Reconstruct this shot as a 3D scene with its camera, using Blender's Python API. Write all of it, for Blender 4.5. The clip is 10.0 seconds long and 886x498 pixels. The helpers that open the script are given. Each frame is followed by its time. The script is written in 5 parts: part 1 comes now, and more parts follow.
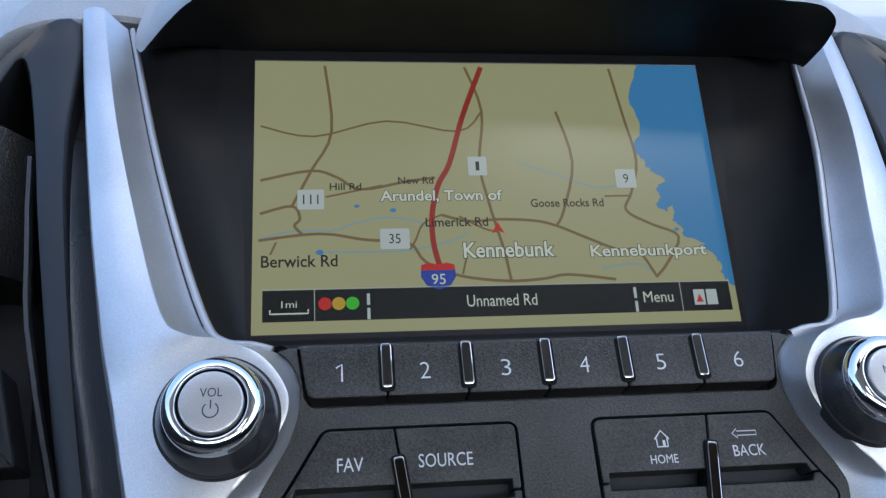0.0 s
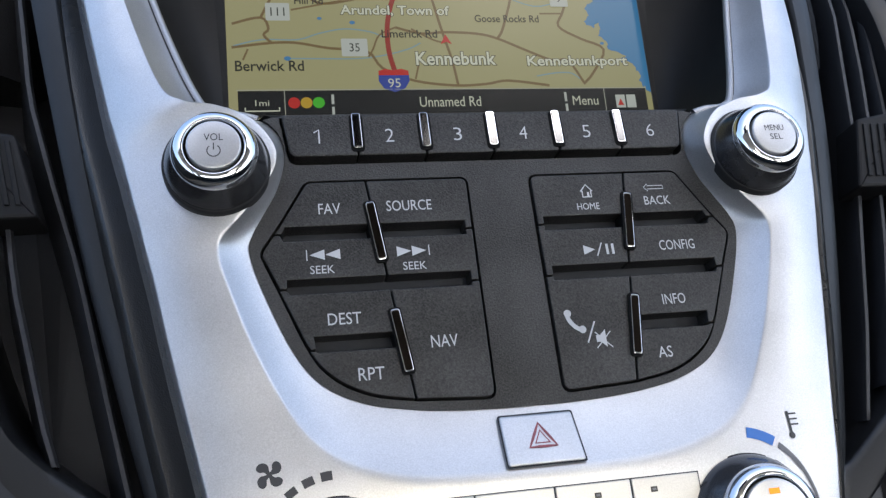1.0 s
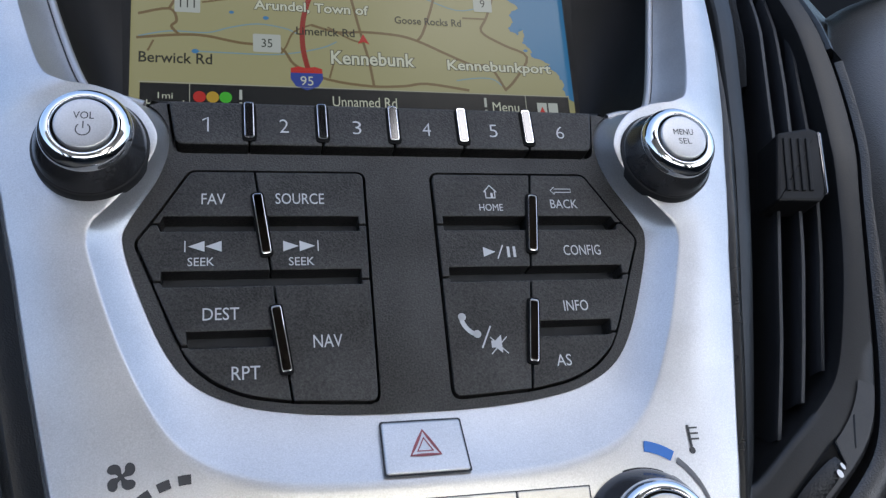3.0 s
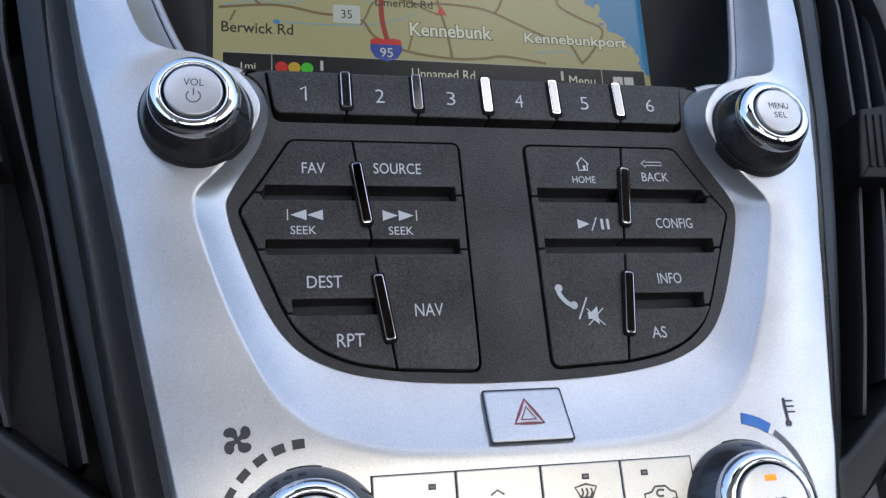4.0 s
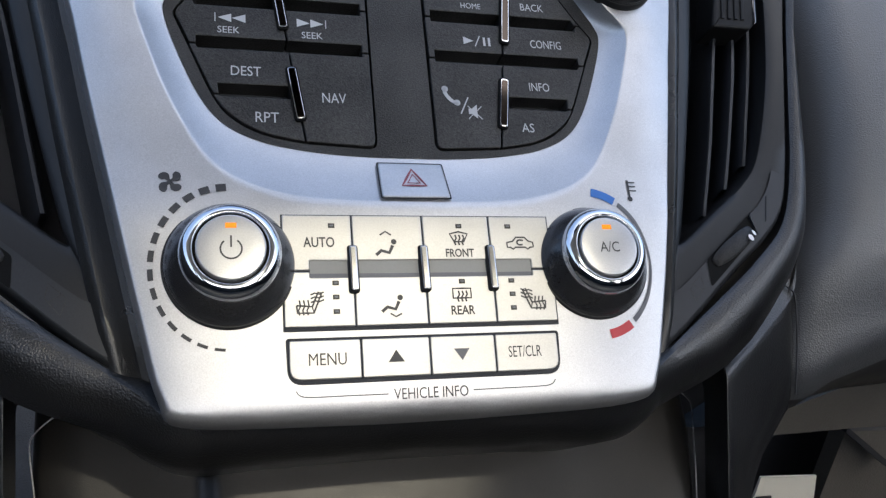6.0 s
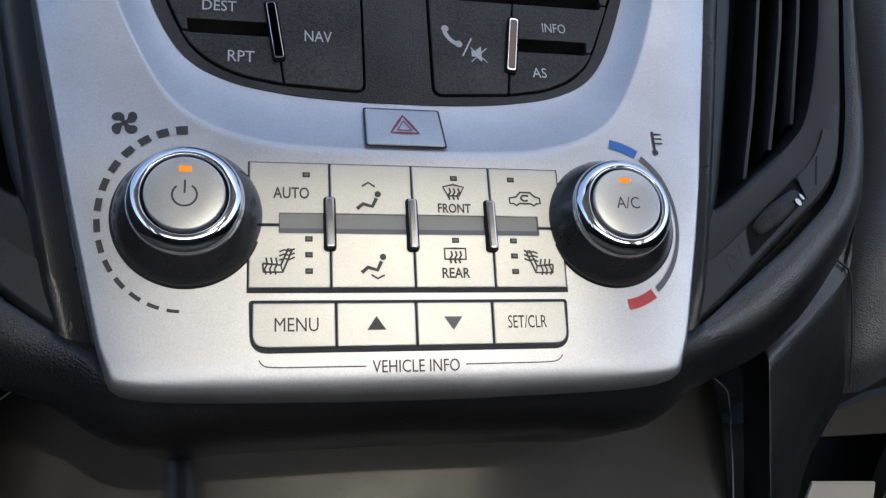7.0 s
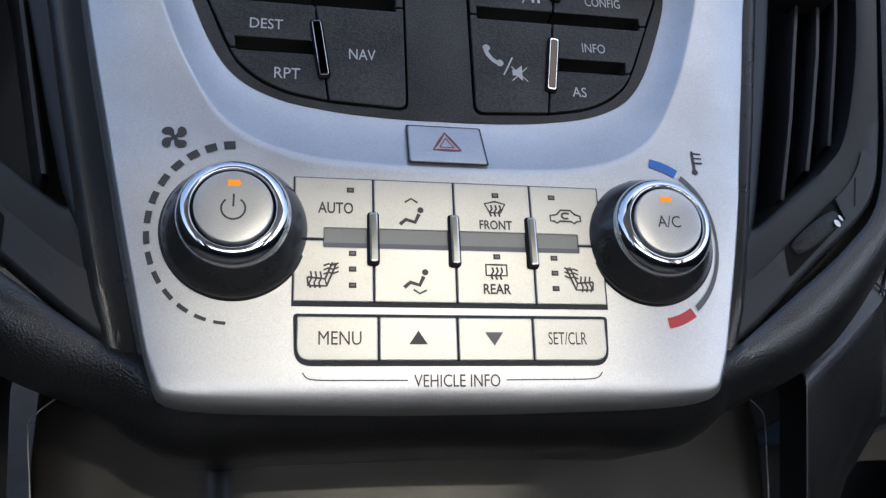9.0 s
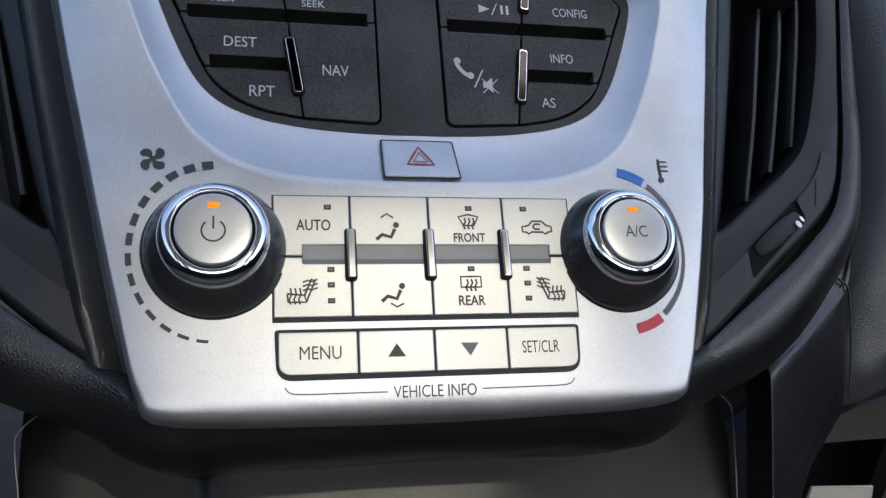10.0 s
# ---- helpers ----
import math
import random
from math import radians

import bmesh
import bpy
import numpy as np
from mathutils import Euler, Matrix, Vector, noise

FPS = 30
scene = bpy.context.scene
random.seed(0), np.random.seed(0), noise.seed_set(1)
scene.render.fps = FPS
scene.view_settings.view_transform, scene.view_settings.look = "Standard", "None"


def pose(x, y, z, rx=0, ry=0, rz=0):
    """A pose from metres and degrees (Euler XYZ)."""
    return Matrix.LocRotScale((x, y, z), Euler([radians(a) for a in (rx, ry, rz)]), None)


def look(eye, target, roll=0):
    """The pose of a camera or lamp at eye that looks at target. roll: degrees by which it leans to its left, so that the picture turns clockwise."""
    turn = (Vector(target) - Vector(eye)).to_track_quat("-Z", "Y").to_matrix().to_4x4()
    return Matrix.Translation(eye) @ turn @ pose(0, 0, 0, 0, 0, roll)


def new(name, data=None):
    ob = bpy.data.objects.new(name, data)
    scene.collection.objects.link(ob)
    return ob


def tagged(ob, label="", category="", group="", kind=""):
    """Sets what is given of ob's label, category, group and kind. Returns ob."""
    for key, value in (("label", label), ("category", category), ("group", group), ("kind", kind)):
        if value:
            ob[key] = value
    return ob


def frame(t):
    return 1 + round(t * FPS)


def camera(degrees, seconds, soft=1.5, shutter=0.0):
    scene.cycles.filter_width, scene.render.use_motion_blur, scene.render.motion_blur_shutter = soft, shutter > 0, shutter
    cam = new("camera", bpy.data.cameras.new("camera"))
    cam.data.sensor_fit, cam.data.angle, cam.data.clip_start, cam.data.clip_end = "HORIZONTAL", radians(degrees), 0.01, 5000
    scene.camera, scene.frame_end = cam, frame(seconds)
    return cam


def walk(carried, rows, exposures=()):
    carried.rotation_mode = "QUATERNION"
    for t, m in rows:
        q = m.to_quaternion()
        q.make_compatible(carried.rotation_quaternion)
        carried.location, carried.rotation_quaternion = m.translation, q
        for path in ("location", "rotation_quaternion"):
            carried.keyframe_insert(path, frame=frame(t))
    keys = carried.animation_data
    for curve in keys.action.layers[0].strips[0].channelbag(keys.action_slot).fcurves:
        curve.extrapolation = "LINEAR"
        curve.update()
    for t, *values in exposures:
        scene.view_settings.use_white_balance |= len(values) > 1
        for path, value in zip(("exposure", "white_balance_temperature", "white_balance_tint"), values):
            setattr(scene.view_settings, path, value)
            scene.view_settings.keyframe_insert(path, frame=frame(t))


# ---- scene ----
cam = camera(55.1, 10.0, soft=1.35)
ROWS = [  # seconds, x, y, z, and the turn about x, y, z
    (0.0, -0.0550, -0.2075, 0.8734, 78.44, -0.52, -7.48),
    (0.2, -0.0550, -0.2130, 0.8560, 76.60, -1.00, -8.33),
    (0.4, -0.0615, -0.2165, 0.8445, 74.70, -1.10, -9.50),
    (0.5, -0.0669, -0.2209, 0.8449, 73.10, -0.90, -9.57),
    (1.0, -0.0697, -0.2544, 0.8442, 72.49, -0.92, -11.98),
    (1.5, -0.0568, -0.2480, 0.8350, 73.45, -1.67, -13.33),
    (2.0, -0.0519, -0.2556, 0.8297, 74.66, -1.97, -13.33),
    (2.2, -0.0498, -0.2585, 0.8309, 75.30, -2.04, -13.04),
    (3.3, -0.0453, -0.2493, 0.8319, 74.62, -3.27, -13.37),
    (3.5, -0.0525, -0.2545, 0.8352, 74.37, -3.28, -13.22),
    (4.0, -0.0690, -0.2472, 0.8280, 73.49, -3.44, -12.43),
    (4.5, -0.0719, -0.2493, 0.8317, 72.98, -3.48, -11.62),
    (5.0, -0.0868, -0.3057, 0.8530, 72.99, -4.66, -13.94),
    (5.2, -0.0978, -0.3400, 0.8521, 72.94, -5.19, -16.21),
    (5.5, -0.0980, -0.3575, 0.8322, 72.25, -5.54, -17.41),
    (5.8, -0.0793, -0.3302, 0.8023, 71.33, -5.33, -16.65),
    (6.0, -0.0632, -0.3116, 0.7888, 72.09, -4.83, -15.14),
    (6.2, -0.0511, -0.2960, 0.7803, 72.42, -4.38, -13.81),
    (7.3, -0.0388, -0.2900, 0.7678, 72.00, -4.33, -11.51),
    (7.5, -0.0399, -0.2912, 0.7684, 72.24, -4.32, -11.67),
    (8.0, -0.0329, -0.2888, 0.7667, 72.61, -4.67, -11.88),
    (8.5, -0.0438, -0.2910, 0.7665, 73.06, -4.68, -10.59),
    (9.0, -0.0451, -0.2911, 0.7678, 73.14, -4.62, -10.14),
    (9.5, -0.0451, -0.2907, 0.7683, 73.03, -4.45, -10.19),
    (10.0, -0.0463, -0.2946, 0.7783, 71.91, -3.97, -12.02),
]
EXPOSURES = [(0.0, 1.82, 5450, 4), (0.4, 1.76, 5950, 5), (1.0, 1.79, 6030, 5), (2.0, 1.5, 5830, 5), (3.3, 1.61, 5820, 5), (4.5, 1.7, 5800, 5), (5.0, 1.75, 5850, 5), (5.5, 1.67, 5980, 6), (6.2, 1.38, 5930, 5), (7.3, 1.12, 5830, 5), (8.0, 1.16, 5830, 5), (10.0, 1.22, 5750, 5)]
walk(cam, [(t, pose(*row)) for t, *row in ROWS], EXPOSURES)

# ---- light ----
SUN_UP, SUN_RIGHT = 46.5, 15.0   # the sun stands behind the car, a little to its right
toward_sun = Vector((math.cos(radians(SUN_UP)) * math.sin(radians(SUN_RIGHT)),
                     -math.cos(radians(SUN_UP)) * math.cos(radians(SUN_RIGHT)), math.sin(radians(SUN_UP))))
world = bpy.data.worlds.new("sky")
scene.world = world
world.use_nodes = True
wn = world.node_tree.nodes
sky = wn.new("ShaderNodeTexSky")
sky.sky_type, sky.sun_disc = "NISHITA", False
sky.dust_density = 6.0
sky.sun_elevation, sky.sun_rotation = radians(SUN_UP), radians(180 - SUN_RIGHT)
wn["Background"].inputs["Strength"].default_value = 0.15
world.node_tree.links.new(sky.outputs[0], wn["Background"].inputs["Color"])
lamp = bpy.data.lights.new("sun", "SUN")
lamp.energy, lamp.angle, lamp.color = 1.02, radians(1.2), (1.0, 0.85, 0.62)
new("sun", lamp).matrix_world = look(toward_sun * 5, (0, 0, 0))


# ---- materials ----
def material(name, color, rough=0.5, metal=0.0, grain=0.0, scale=1500.0, cells=False, vary=0.06, wear=0.0, spec=0.5):
    """A surface with a colour that drifts at two scales, uneven gloss and a fine relief of the given height (in millimetres)."""
    m = bpy.data.materials.new(name)
    m.use_nodes = True
    n, links = m.node_tree.nodes, m.node_tree.links
    b = n["Principled BSDF"]
    where = n.new("ShaderNodeTexCoord")
    big, fine = n.new("ShaderNodeTexNoise"), n.new("ShaderNodeTexNoise")
    big.inputs["Scale"].default_value, big.inputs["Detail"].default_value = 35.0, 5.0
    fine.inputs["Scale"].default_value, fine.inputs["Detail"].default_value = scale, 2.0
    for t in (big, fine):
        links.new(where.outputs["Object"], t.inputs["Vector"])
    both = n.new("ShaderNodeMath")
    both.operation = "ADD"
    links.new(big.outputs["Fac"], both.inputs[0])
    links.new(fine.outputs["Fac"], both.inputs[1])
    tone = n.new("ShaderNodeMapRange")
    tone.inputs["From Min"].default_value, tone.inputs["From Max"].default_value = 0.6, 1.4
    tone.inputs["To Min"].default_value, tone.inputs["To Max"].default_value = 1 - vary, 1 + vary
    links.new(both.outputs[0], tone.inputs["Value"])
    tint = n.new("ShaderNodeVectorMath")
    tint.operation = "SCALE"
    tint.inputs[0].default_value = color
    links.new(tone.outputs[0], tint.inputs["Scale"])
    links.new(tint.outputs[0], b.inputs["Base Color"])
    gloss = n.new("ShaderNodeMapRange")
    gloss.inputs["From Min"].default_value, gloss.inputs["From Max"].default_value = 0.3, 0.7
    gloss.inputs["To Min"].default_value, gloss.inputs["To Max"].default_value = rough * (1 - wear), min(1.0, rough * (1 + wear))
    links.new(big.outputs["Fac"], gloss.inputs["Value"])
    links.new(gloss.outputs[0], b.inputs["Roughness"])
    b.inputs["Metallic"].default_value = metal
    b.inputs["Specular IOR Level"].default_value = spec
    if grain:
        bump = n.new("ShaderNodeBump")
        bump.inputs["Strength"].default_value, bump.inputs["Distance"].default_value = 1.0, grain * 0.001
        if cells:
            relief = n.new("ShaderNodeTexVoronoi")
            relief.feature = "SMOOTH_F1"
            relief.inputs["Scale"].default_value = scale
            links.new(where.outputs["Object"], relief.inputs["Vector"])
            links.new(relief.outputs["Distance"], bump.inputs["Height"])
        else:
            links.new(fine.outputs["Fac"], bump.inputs["Height"])
        links.new(bump.outputs[0], b.inputs["Normal"])
    return m


def glow(name, color, strength):
    """A lit part of a display or an indicator."""
    m = bpy.data.materials.new(name)
    m.use_nodes = True
    b = m.node_tree.nodes["Principled BSDF"]
    b.inputs["Base Color"].default_value = (0.01, 0.01, 0.01, 1)
    b.inputs["Roughness"].default_value = 0.25
    b.inputs["Specular IOR Level"].default_value = 0.22
    b.inputs["Emission Color"].default_value = (*color, 1)
    b.inputs["Emission Strength"].default_value = strength
    return m


# Dims the sky light that enters by the unseen sunroof.
TINTED = bpy.data.materials.new("tinted_glass")
TINTED.use_nodes = True
tn = TINTED.node_tree.nodes
tn.remove(tn["Principled BSDF"])
clear, shine, blend = tn.new("ShaderNodeBsdfTransparent"), tn.new("ShaderNodeBsdfGlossy"), tn.new("ShaderNodeMixShader")
clear.inputs["Color"].default_value = (0.55, 0.55, 0.55, 1)
shine.inputs["Roughness"].default_value = 0.02
blend.inputs["Fac"].default_value = 0.05
TINTED.node_tree.links.new(clear.outputs[0], blend.inputs[1])
TINTED.node_tree.links.new(shine.outputs[0], blend.inputs[2])
TINTED.node_tree.links.new(blend.outputs[0], tn["Material Output"].inputs["Surface"])
SILVER = material("silver_paint", (0.56, 0.56, 0.57), 0.42, 0.86, grain=0.022, scale=2600, vary=0.19, wear=0.05)
SILVER_KEY = material("silver_key", (0.475, 0.47, 0.458), 0.41, 0.82, grain=0.018, scale=2600, vary=0.13, wear=0.08)
SATIN = material("satin_chrome", (0.62, 0.62, 0.62), 0.20, 1.0, vary=0.03, wear=0.3)
SLOT = material("grey_slot", (0.24, 0.24, 0.23), 0.5, 0.2, vary=0.05)
BLACK = material("black_soft_plastic", (0.0245, 0.0236, 0.0226), 0.46, grain=0.17, scale=2000, vary=1.4, wear=0.15, spec=0.42)
BLACK_KEY = material("black_key_plastic", (0.0245, 0.0236, 0.0226), 0.44, grain=0.15, scale=2000, vary=1.4, wear=0.15, spec=0.42)
PIANO = material("black_satin", (0.010, 0.010, 0.0108), 0.55, vary=0.1, wear=0.2, spec=0.2)
GLOSS = material("knob_black", (0.022, 0.022, 0.024), 0.20, vary=0.1, wear=0.3, spec=0.75)
RUBBER = material("black_rubber", (0.022, 0.022, 0.0232), 0.42, grain=0.01, scale=3000, vary=0.15, wear=0.2, spec=0.25)
CHROME = material("chrome", (0.80, 0.81, 0.83), 0.07, 1.0, vary=0.02, wear=0.4)
# Plain chrome with the dark cabin's reflection put into the colour, in two strengths.
CHROME_DARKENED = material("chrome_dark_reflection", (0.055, 0.045, 0.038), 0.08, 1.0, vary=0.03, wear=0.3)
CHROME_DIMMED = material("chrome_dimmed_reflection", (0.19, 0.19, 0.195), 0.10, 1.0, vary=0.03, wear=0.3)
BEZEL = material("satin_bezel", (0.40, 0.40, 0.41), 0.36, 0.6, grain=0.01, scale=2600, vary=0.08)
CAP = material("silver_cap", (0.54, 0.54, 0.55), 0.34, 0.8, grain=0.018, scale=2600, vary=0.14)
LEATHER = material("grained_vinyl", (0.0095, 0.0096, 0.0104), 0.36, grain=0.14, scale=1900, cells=True, vary=0.2, wear=0.2, spec=0.78)
COVER = material("cover_vinyl", (0.066, 0.069, 0.076), 0.42, grain=0.21, scale=1900, cells=True, vary=0.15, wear=0.2, spec=0.9)
VINYL_TOP = material("dash_top_vinyl", (0.24, 0.25, 0.27), 0.5, grain=0.10, scale=1100, cells=True, vary=0.15, wear=0.15)
STRIP = material("grained_strip", (0.016, 0.0158, 0.0155), 0.30, grain=0.09, scale=2200, cells=True, vary=0.2, wear=0.2, spec=0.6)
VENT = material("vent_plastic", (0.0105, 0.011, 0.0122), 0.40, grain=0.03, scale=1800, vary=0.2, wear=0.15, spec=0.38)
SLAT = material("slat_plastic", (0.030, 0.0315, 0.036), 0.42, vary=0.15, wear=0.15, spec=0.3)
BLACK_RIM = material("matt_black_rim", (0.009, 0.009, 0.009), 0.6, vary=0.1, spec=0.05)
DARK = material("cavity_black", (0.023, 0.025, 0.030), 0.7, vary=0.1)
CONSOLE = material("console_plastic", (0.0085, 0.0076, 0.0066), 0.33, grain=0.035, scale=3200, vary=0.8, wear=0.2, spec=0.4)
GREY_DOOR = material("glovebox_plastic", (0.105, 0.099, 0.090), 0.55, grain=0.15, scale=900, cells=True, vary=0.1)
PAPER = material("paper", (0.75, 0.73, 0.66), 0.7, vary=0.04)
CARPET = material("carpet", (0.05, 0.05, 0.05), 0.95, grain=1.0, scale=500, vary=0.3)
LINER = material("headliner", (0.62, 0.58, 0.52), 0.95, grain=0.3, scale=900, vary=0.08)
GROUND = material("gravel", (0.27, 0.285, 0.31), 0.95, grain=3.0, scale=60, vary=0.2)
WHITE = material("white_print", (0.46, 0.47, 0.49), 0.5, vary=0.03)
DOT = material("white_dot", (0.78, 0.78, 0.78), 0.4, vary=0.03)
INK = material("dark_print", (0.035, 0.035, 0.038), 0.5, vary=0.05)
GREYINK = material("grey_print", (0.13, 0.13, 0.14), 0.5, vary=0.05)
BLUE = material("blue_print", (0.04, 0.16, 0.50), 0.45, vary=0.04)
RED = material("red_print", (0.62, 0.05, 0.06), 0.45, vary=0.04)
HAZARD = material("hazard_red", (0.24, 0.06, 0.07), 0.45, vary=0.04)
AMBER = glow("amber_light", (1.0, 0.25, 0.01), 0.55)
LED_OFF = material("unlit_lamp", (0.022, 0.021, 0.020), 0.4)
LAND = glow("map_land", (0.52, 0.465, 0.225), 0.140)
SEA = glow("map_sea", (0.09, 0.28, 0.52), 0.145)
ROAD = glow("map_road", (0.25, 0.16, 0.06), 0.145)
RIVER = glow("map_river", (0.28, 0.44, 0.50), 0.145)
MOTORWAY = glow("map_motorway", (0.36, 0.035, 0.02), 0.155)
MAP_INK = glow("map_ink", (0.035, 0.032, 0.02), 0.155)
MAP_WHITE = glow("map_white", (0.80, 0.78, 0.60), 0.155)
MAP_TOWN = glow("map_town", (0.55, 0.53, 0.42), 0.145)
MAP_BLACK = glow("map_black", (0.008, 0.008, 0.007), 0.155)
MAP_SIGN = glow("map_sign", (0.66, 0.66, 0.58), 0.145)
MAP_BLUE = glow("map_blue", (0.04, 0.07, 0.36), 0.155)
MAP_RED = glow("map_red", (0.60, 0.03, 0.02), 0.155)
MAP_YELLOW = glow("map_yellow", (0.62, 0.38, 0.03), 0.155)
MAP_GREEN = glow("map_green", (0.10, 0.55, 0.03), 0.155)

# ---- shapes: millimetres along the centre stack (u right, v up the slope, w out of it) ----
SLOPE = radians(38)
PANEL = Matrix(((1, 0, 0, 0), (0, math.sin(SLOPE), -math.cos(SLOPE), 0), (0, math.cos(SLOPE), math.sin(SLOPE), 0.8), (0, 0, 0, 1)))
PANEL_INV = PANEL.inverted()
HOME = {}


def P(x, y, z):
    """The stack's own millimetres of a place in the car, in metres."""
    q = PANEL_INV @ Vector((x, y, z)) * 1000
    return tuple(q)


def thing(name, at, label, category, group="", kind=""):
    ob = new(name)
    ob.empty_display_size = 0.01
    HOME[ob] = Vector(at)
    ob.matrix_world = PANEL @ Matrix.Translation(Vector(at) * 0.001)
    return tagged(ob, label, category, group, kind)


def part(name, geo, mat, parent=None, label="", smooth=16, tags=None):
    """One mesh object from (points, faces) in the stack's millimetres, under its thing or part, or at top level."""
    pts, faces = geo
    pts = [Vector(p) for p in pts]
    lo = Vector([min(p[i] for p in pts) for i in range(3)])
    hi = Vector([max(p[i] for p in pts) for i in range(3)])
    mid = (lo + hi) / 2
    me = bpy.data.meshes.new(name)
    me.from_pydata([(p - mid) * 0.001 for p in pts], [], faces)
    bm = bmesh.new()
    bm.from_mesh(me)
    bmesh.ops.remove_doubles(bm, verts=bm.verts, dist=2e-6)
    bmesh.ops.recalc_face_normals(bm, faces=bm.faces)
    bm.to_mesh(me)
    bm.free()
    me.materials.append(mat)
    if smooth:
        me.shade_smooth()
        me.set_sharp_from_angle(angle=radians(smooth))
        for face in me.polygons:
            if len(face.vertices) > 4:
                face.use_smooth = False
    ob = new(name, me)
    HOME[ob] = mid
    if parent is None:
        ob.matrix_world = PANEL @ Matrix.Translation(mid * 0.001)
        if tags:
            tagged(ob, label, *tags)
            return ob
    else:
        ob.parent = parent
        ob.location = (mid - HOME[parent]) * 0.001
    return tagged(ob, label)


def merged(*geos):
    pts, faces = [], []
    for p, f in geos:
        k = len(pts)
        pts += list(p)
        faces += [tuple(i + k for i in g) for g in f]
    return pts, faces


def mirrored(geo):
    return [(-p[0], p[1], p[2]) for p in geo[0]], [tuple(reversed(f)) for f in geo[1]]


def flip(poly):
    return [(-p[0], *p[1:]) for p in reversed(poly)]


def curve(pts, n=6, closed=False):
    """Points along a smooth line through the given ones."""
    q = [Vector(p) for p in pts]
    m, out = len(q), []
    for i in range(m if closed else m - 1):
        a, b, c, d = (q[(i + k) % m] if closed else q[min(max(i + k, 0), m - 1)] for k in (-1, 0, 1, 2))
        for j in range(n):
            t = j / n
            out.append(0.5 * (2 * b + (c - a) * t + (2 * a - 5 * b + 4 * c - d) * t * t + (3 * b - a - 3 * c + d) * t ** 3))
    return out if closed else out + [q[-1]]


def grid(rows, around=False):
    """A skin over rows of points with equal counts."""
    n = len(rows[0])
    pts = [tuple(p) for r in rows for p in r]
    faces = []
    for i in range(len(rows) - 1):
        for j in range(n if around else n - 1):
            k = (j + 1) % n
            faces.append((i * n + j, i * n + k, (i + 1) * n + k, (i + 1) * n + j))
    return pts, faces


def rounded(poly, r, n=4):
    """A polygon with its corners rounded; r: one radius or one for each corner."""
    out, m = [], len(poly)
    for i, p in enumerate(poly):
        p, a, b = Vector(p), Vector(poly[i - 1]), Vector(poly[(i + 1) % m])
        rad = r[i] if isinstance(r, (list, tuple)) else r
        d = min(rad, (a - p).length * 0.45, (b - p).length * 0.45)
        if d < 0.02:
            out.append(tuple(p))
            continue
        s, e = p + (a - p).normalized() * d, p + (b - p).normalized() * d
        out += [tuple((1 - t) ** 2 * s + 2 * t * (1 - t) * p + t * t * e) for t in (k / n for k in range(n + 1))]
    return out


def area(poly):
    return sum(poly[i - 1][0] * p[1] - p[0] * poly[i - 1][1] for i, p in enumerate(poly)) / 2


def inset(poly, d):
    """The polygon drawn in by d (out where d is negative)."""
    s, out, m = (1 if area(poly) > 0 else -1), [], len(poly)
    for i in range(m):
        a, p, b = Vector(poly[i - 1][:2]), Vector(poly[i][:2]), Vector(poly[(i + 1) % m][:2])
        e, f = (p - a), (b - p)
        if e.length < 1e-6 or f.length < 1e-6:
            e = f = e if e.length > f.length else f
        e, f = e.normalized(), f.normalized()
        ne, nf = Vector((-e.y, e.x)) * s, Vector((-f.y, f.x)) * s
        k = max(0.35, 1 + ne.dot(nf))
        out.append(tuple(p + (ne + nf) * (d / k)))
    return out


def flat(u, v):
    return 0.0


def block(poly, top, bottom, edge=0.5, on=flat):
    """A key or plate: upright sides, a rounded edge and a flat top, laid on a surface."""
    rings = [(poly, bottom), (poly, top - edge * 0.8), (inset(poly, edge * 0.3), top - edge * 0.25), (inset(poly, edge), top)]
    pts, faces = grid([[(p[0], p[1], w + on(p[0], p[1])) for p in q] for q, w in rings], True)
    n = len(poly)
    return pts, faces + [tuple(range(3 * n, 4 * n))]


def key(poly, rad, top, bottom, edge=0.5, n=3):
    """A key with rounded corners that stay clean where its outline turns inwards."""
    m = len(poly)
    rads = list(rad) if isinstance(rad, (list, tuple)) else [rad] * m
    ring = lambda d: rounded(inset(poly, d) if d else poly, [max(0.15, r - d) for r in rads], n)
    rings = [(ring(0), bottom), (ring(0), top - edge * 0.8), (ring(edge * 0.3), top - edge * 0.25), (ring(edge), top)]
    pts, faces = grid([[(p[0], p[1], w) for p in q] for q, w in rings], True)
    k = len(rings[0][0])
    return pts, faces + [tuple(range(3 * k, 4 * k))]


def tube(line, r, n=6):
    """A thin round bead along a line."""
    q = [Vector(p) for p in line]
    rows = []
    for i, p in enumerate(q):
        d = (q[min(i + 1, len(q) - 1)] - q[max(i - 1, 0)]).normalized()
        a = d.cross(Vector((0, 0, 1)) if abs(d.z) < 0.9 else Vector((1, 0, 0))).normalized()
        b = d.cross(a)
        rows.append([p + (a * math.cos(2 * math.pi * k / n) + b * math.sin(2 * math.pi * k / n)) * r for k in range(n)])
    return grid(rows, True)


def sheet(poly, w, on=flat):
    return [(p[0], p[1], w + on(p[0], p[1])) for p in poly], [tuple(range(len(poly)))]


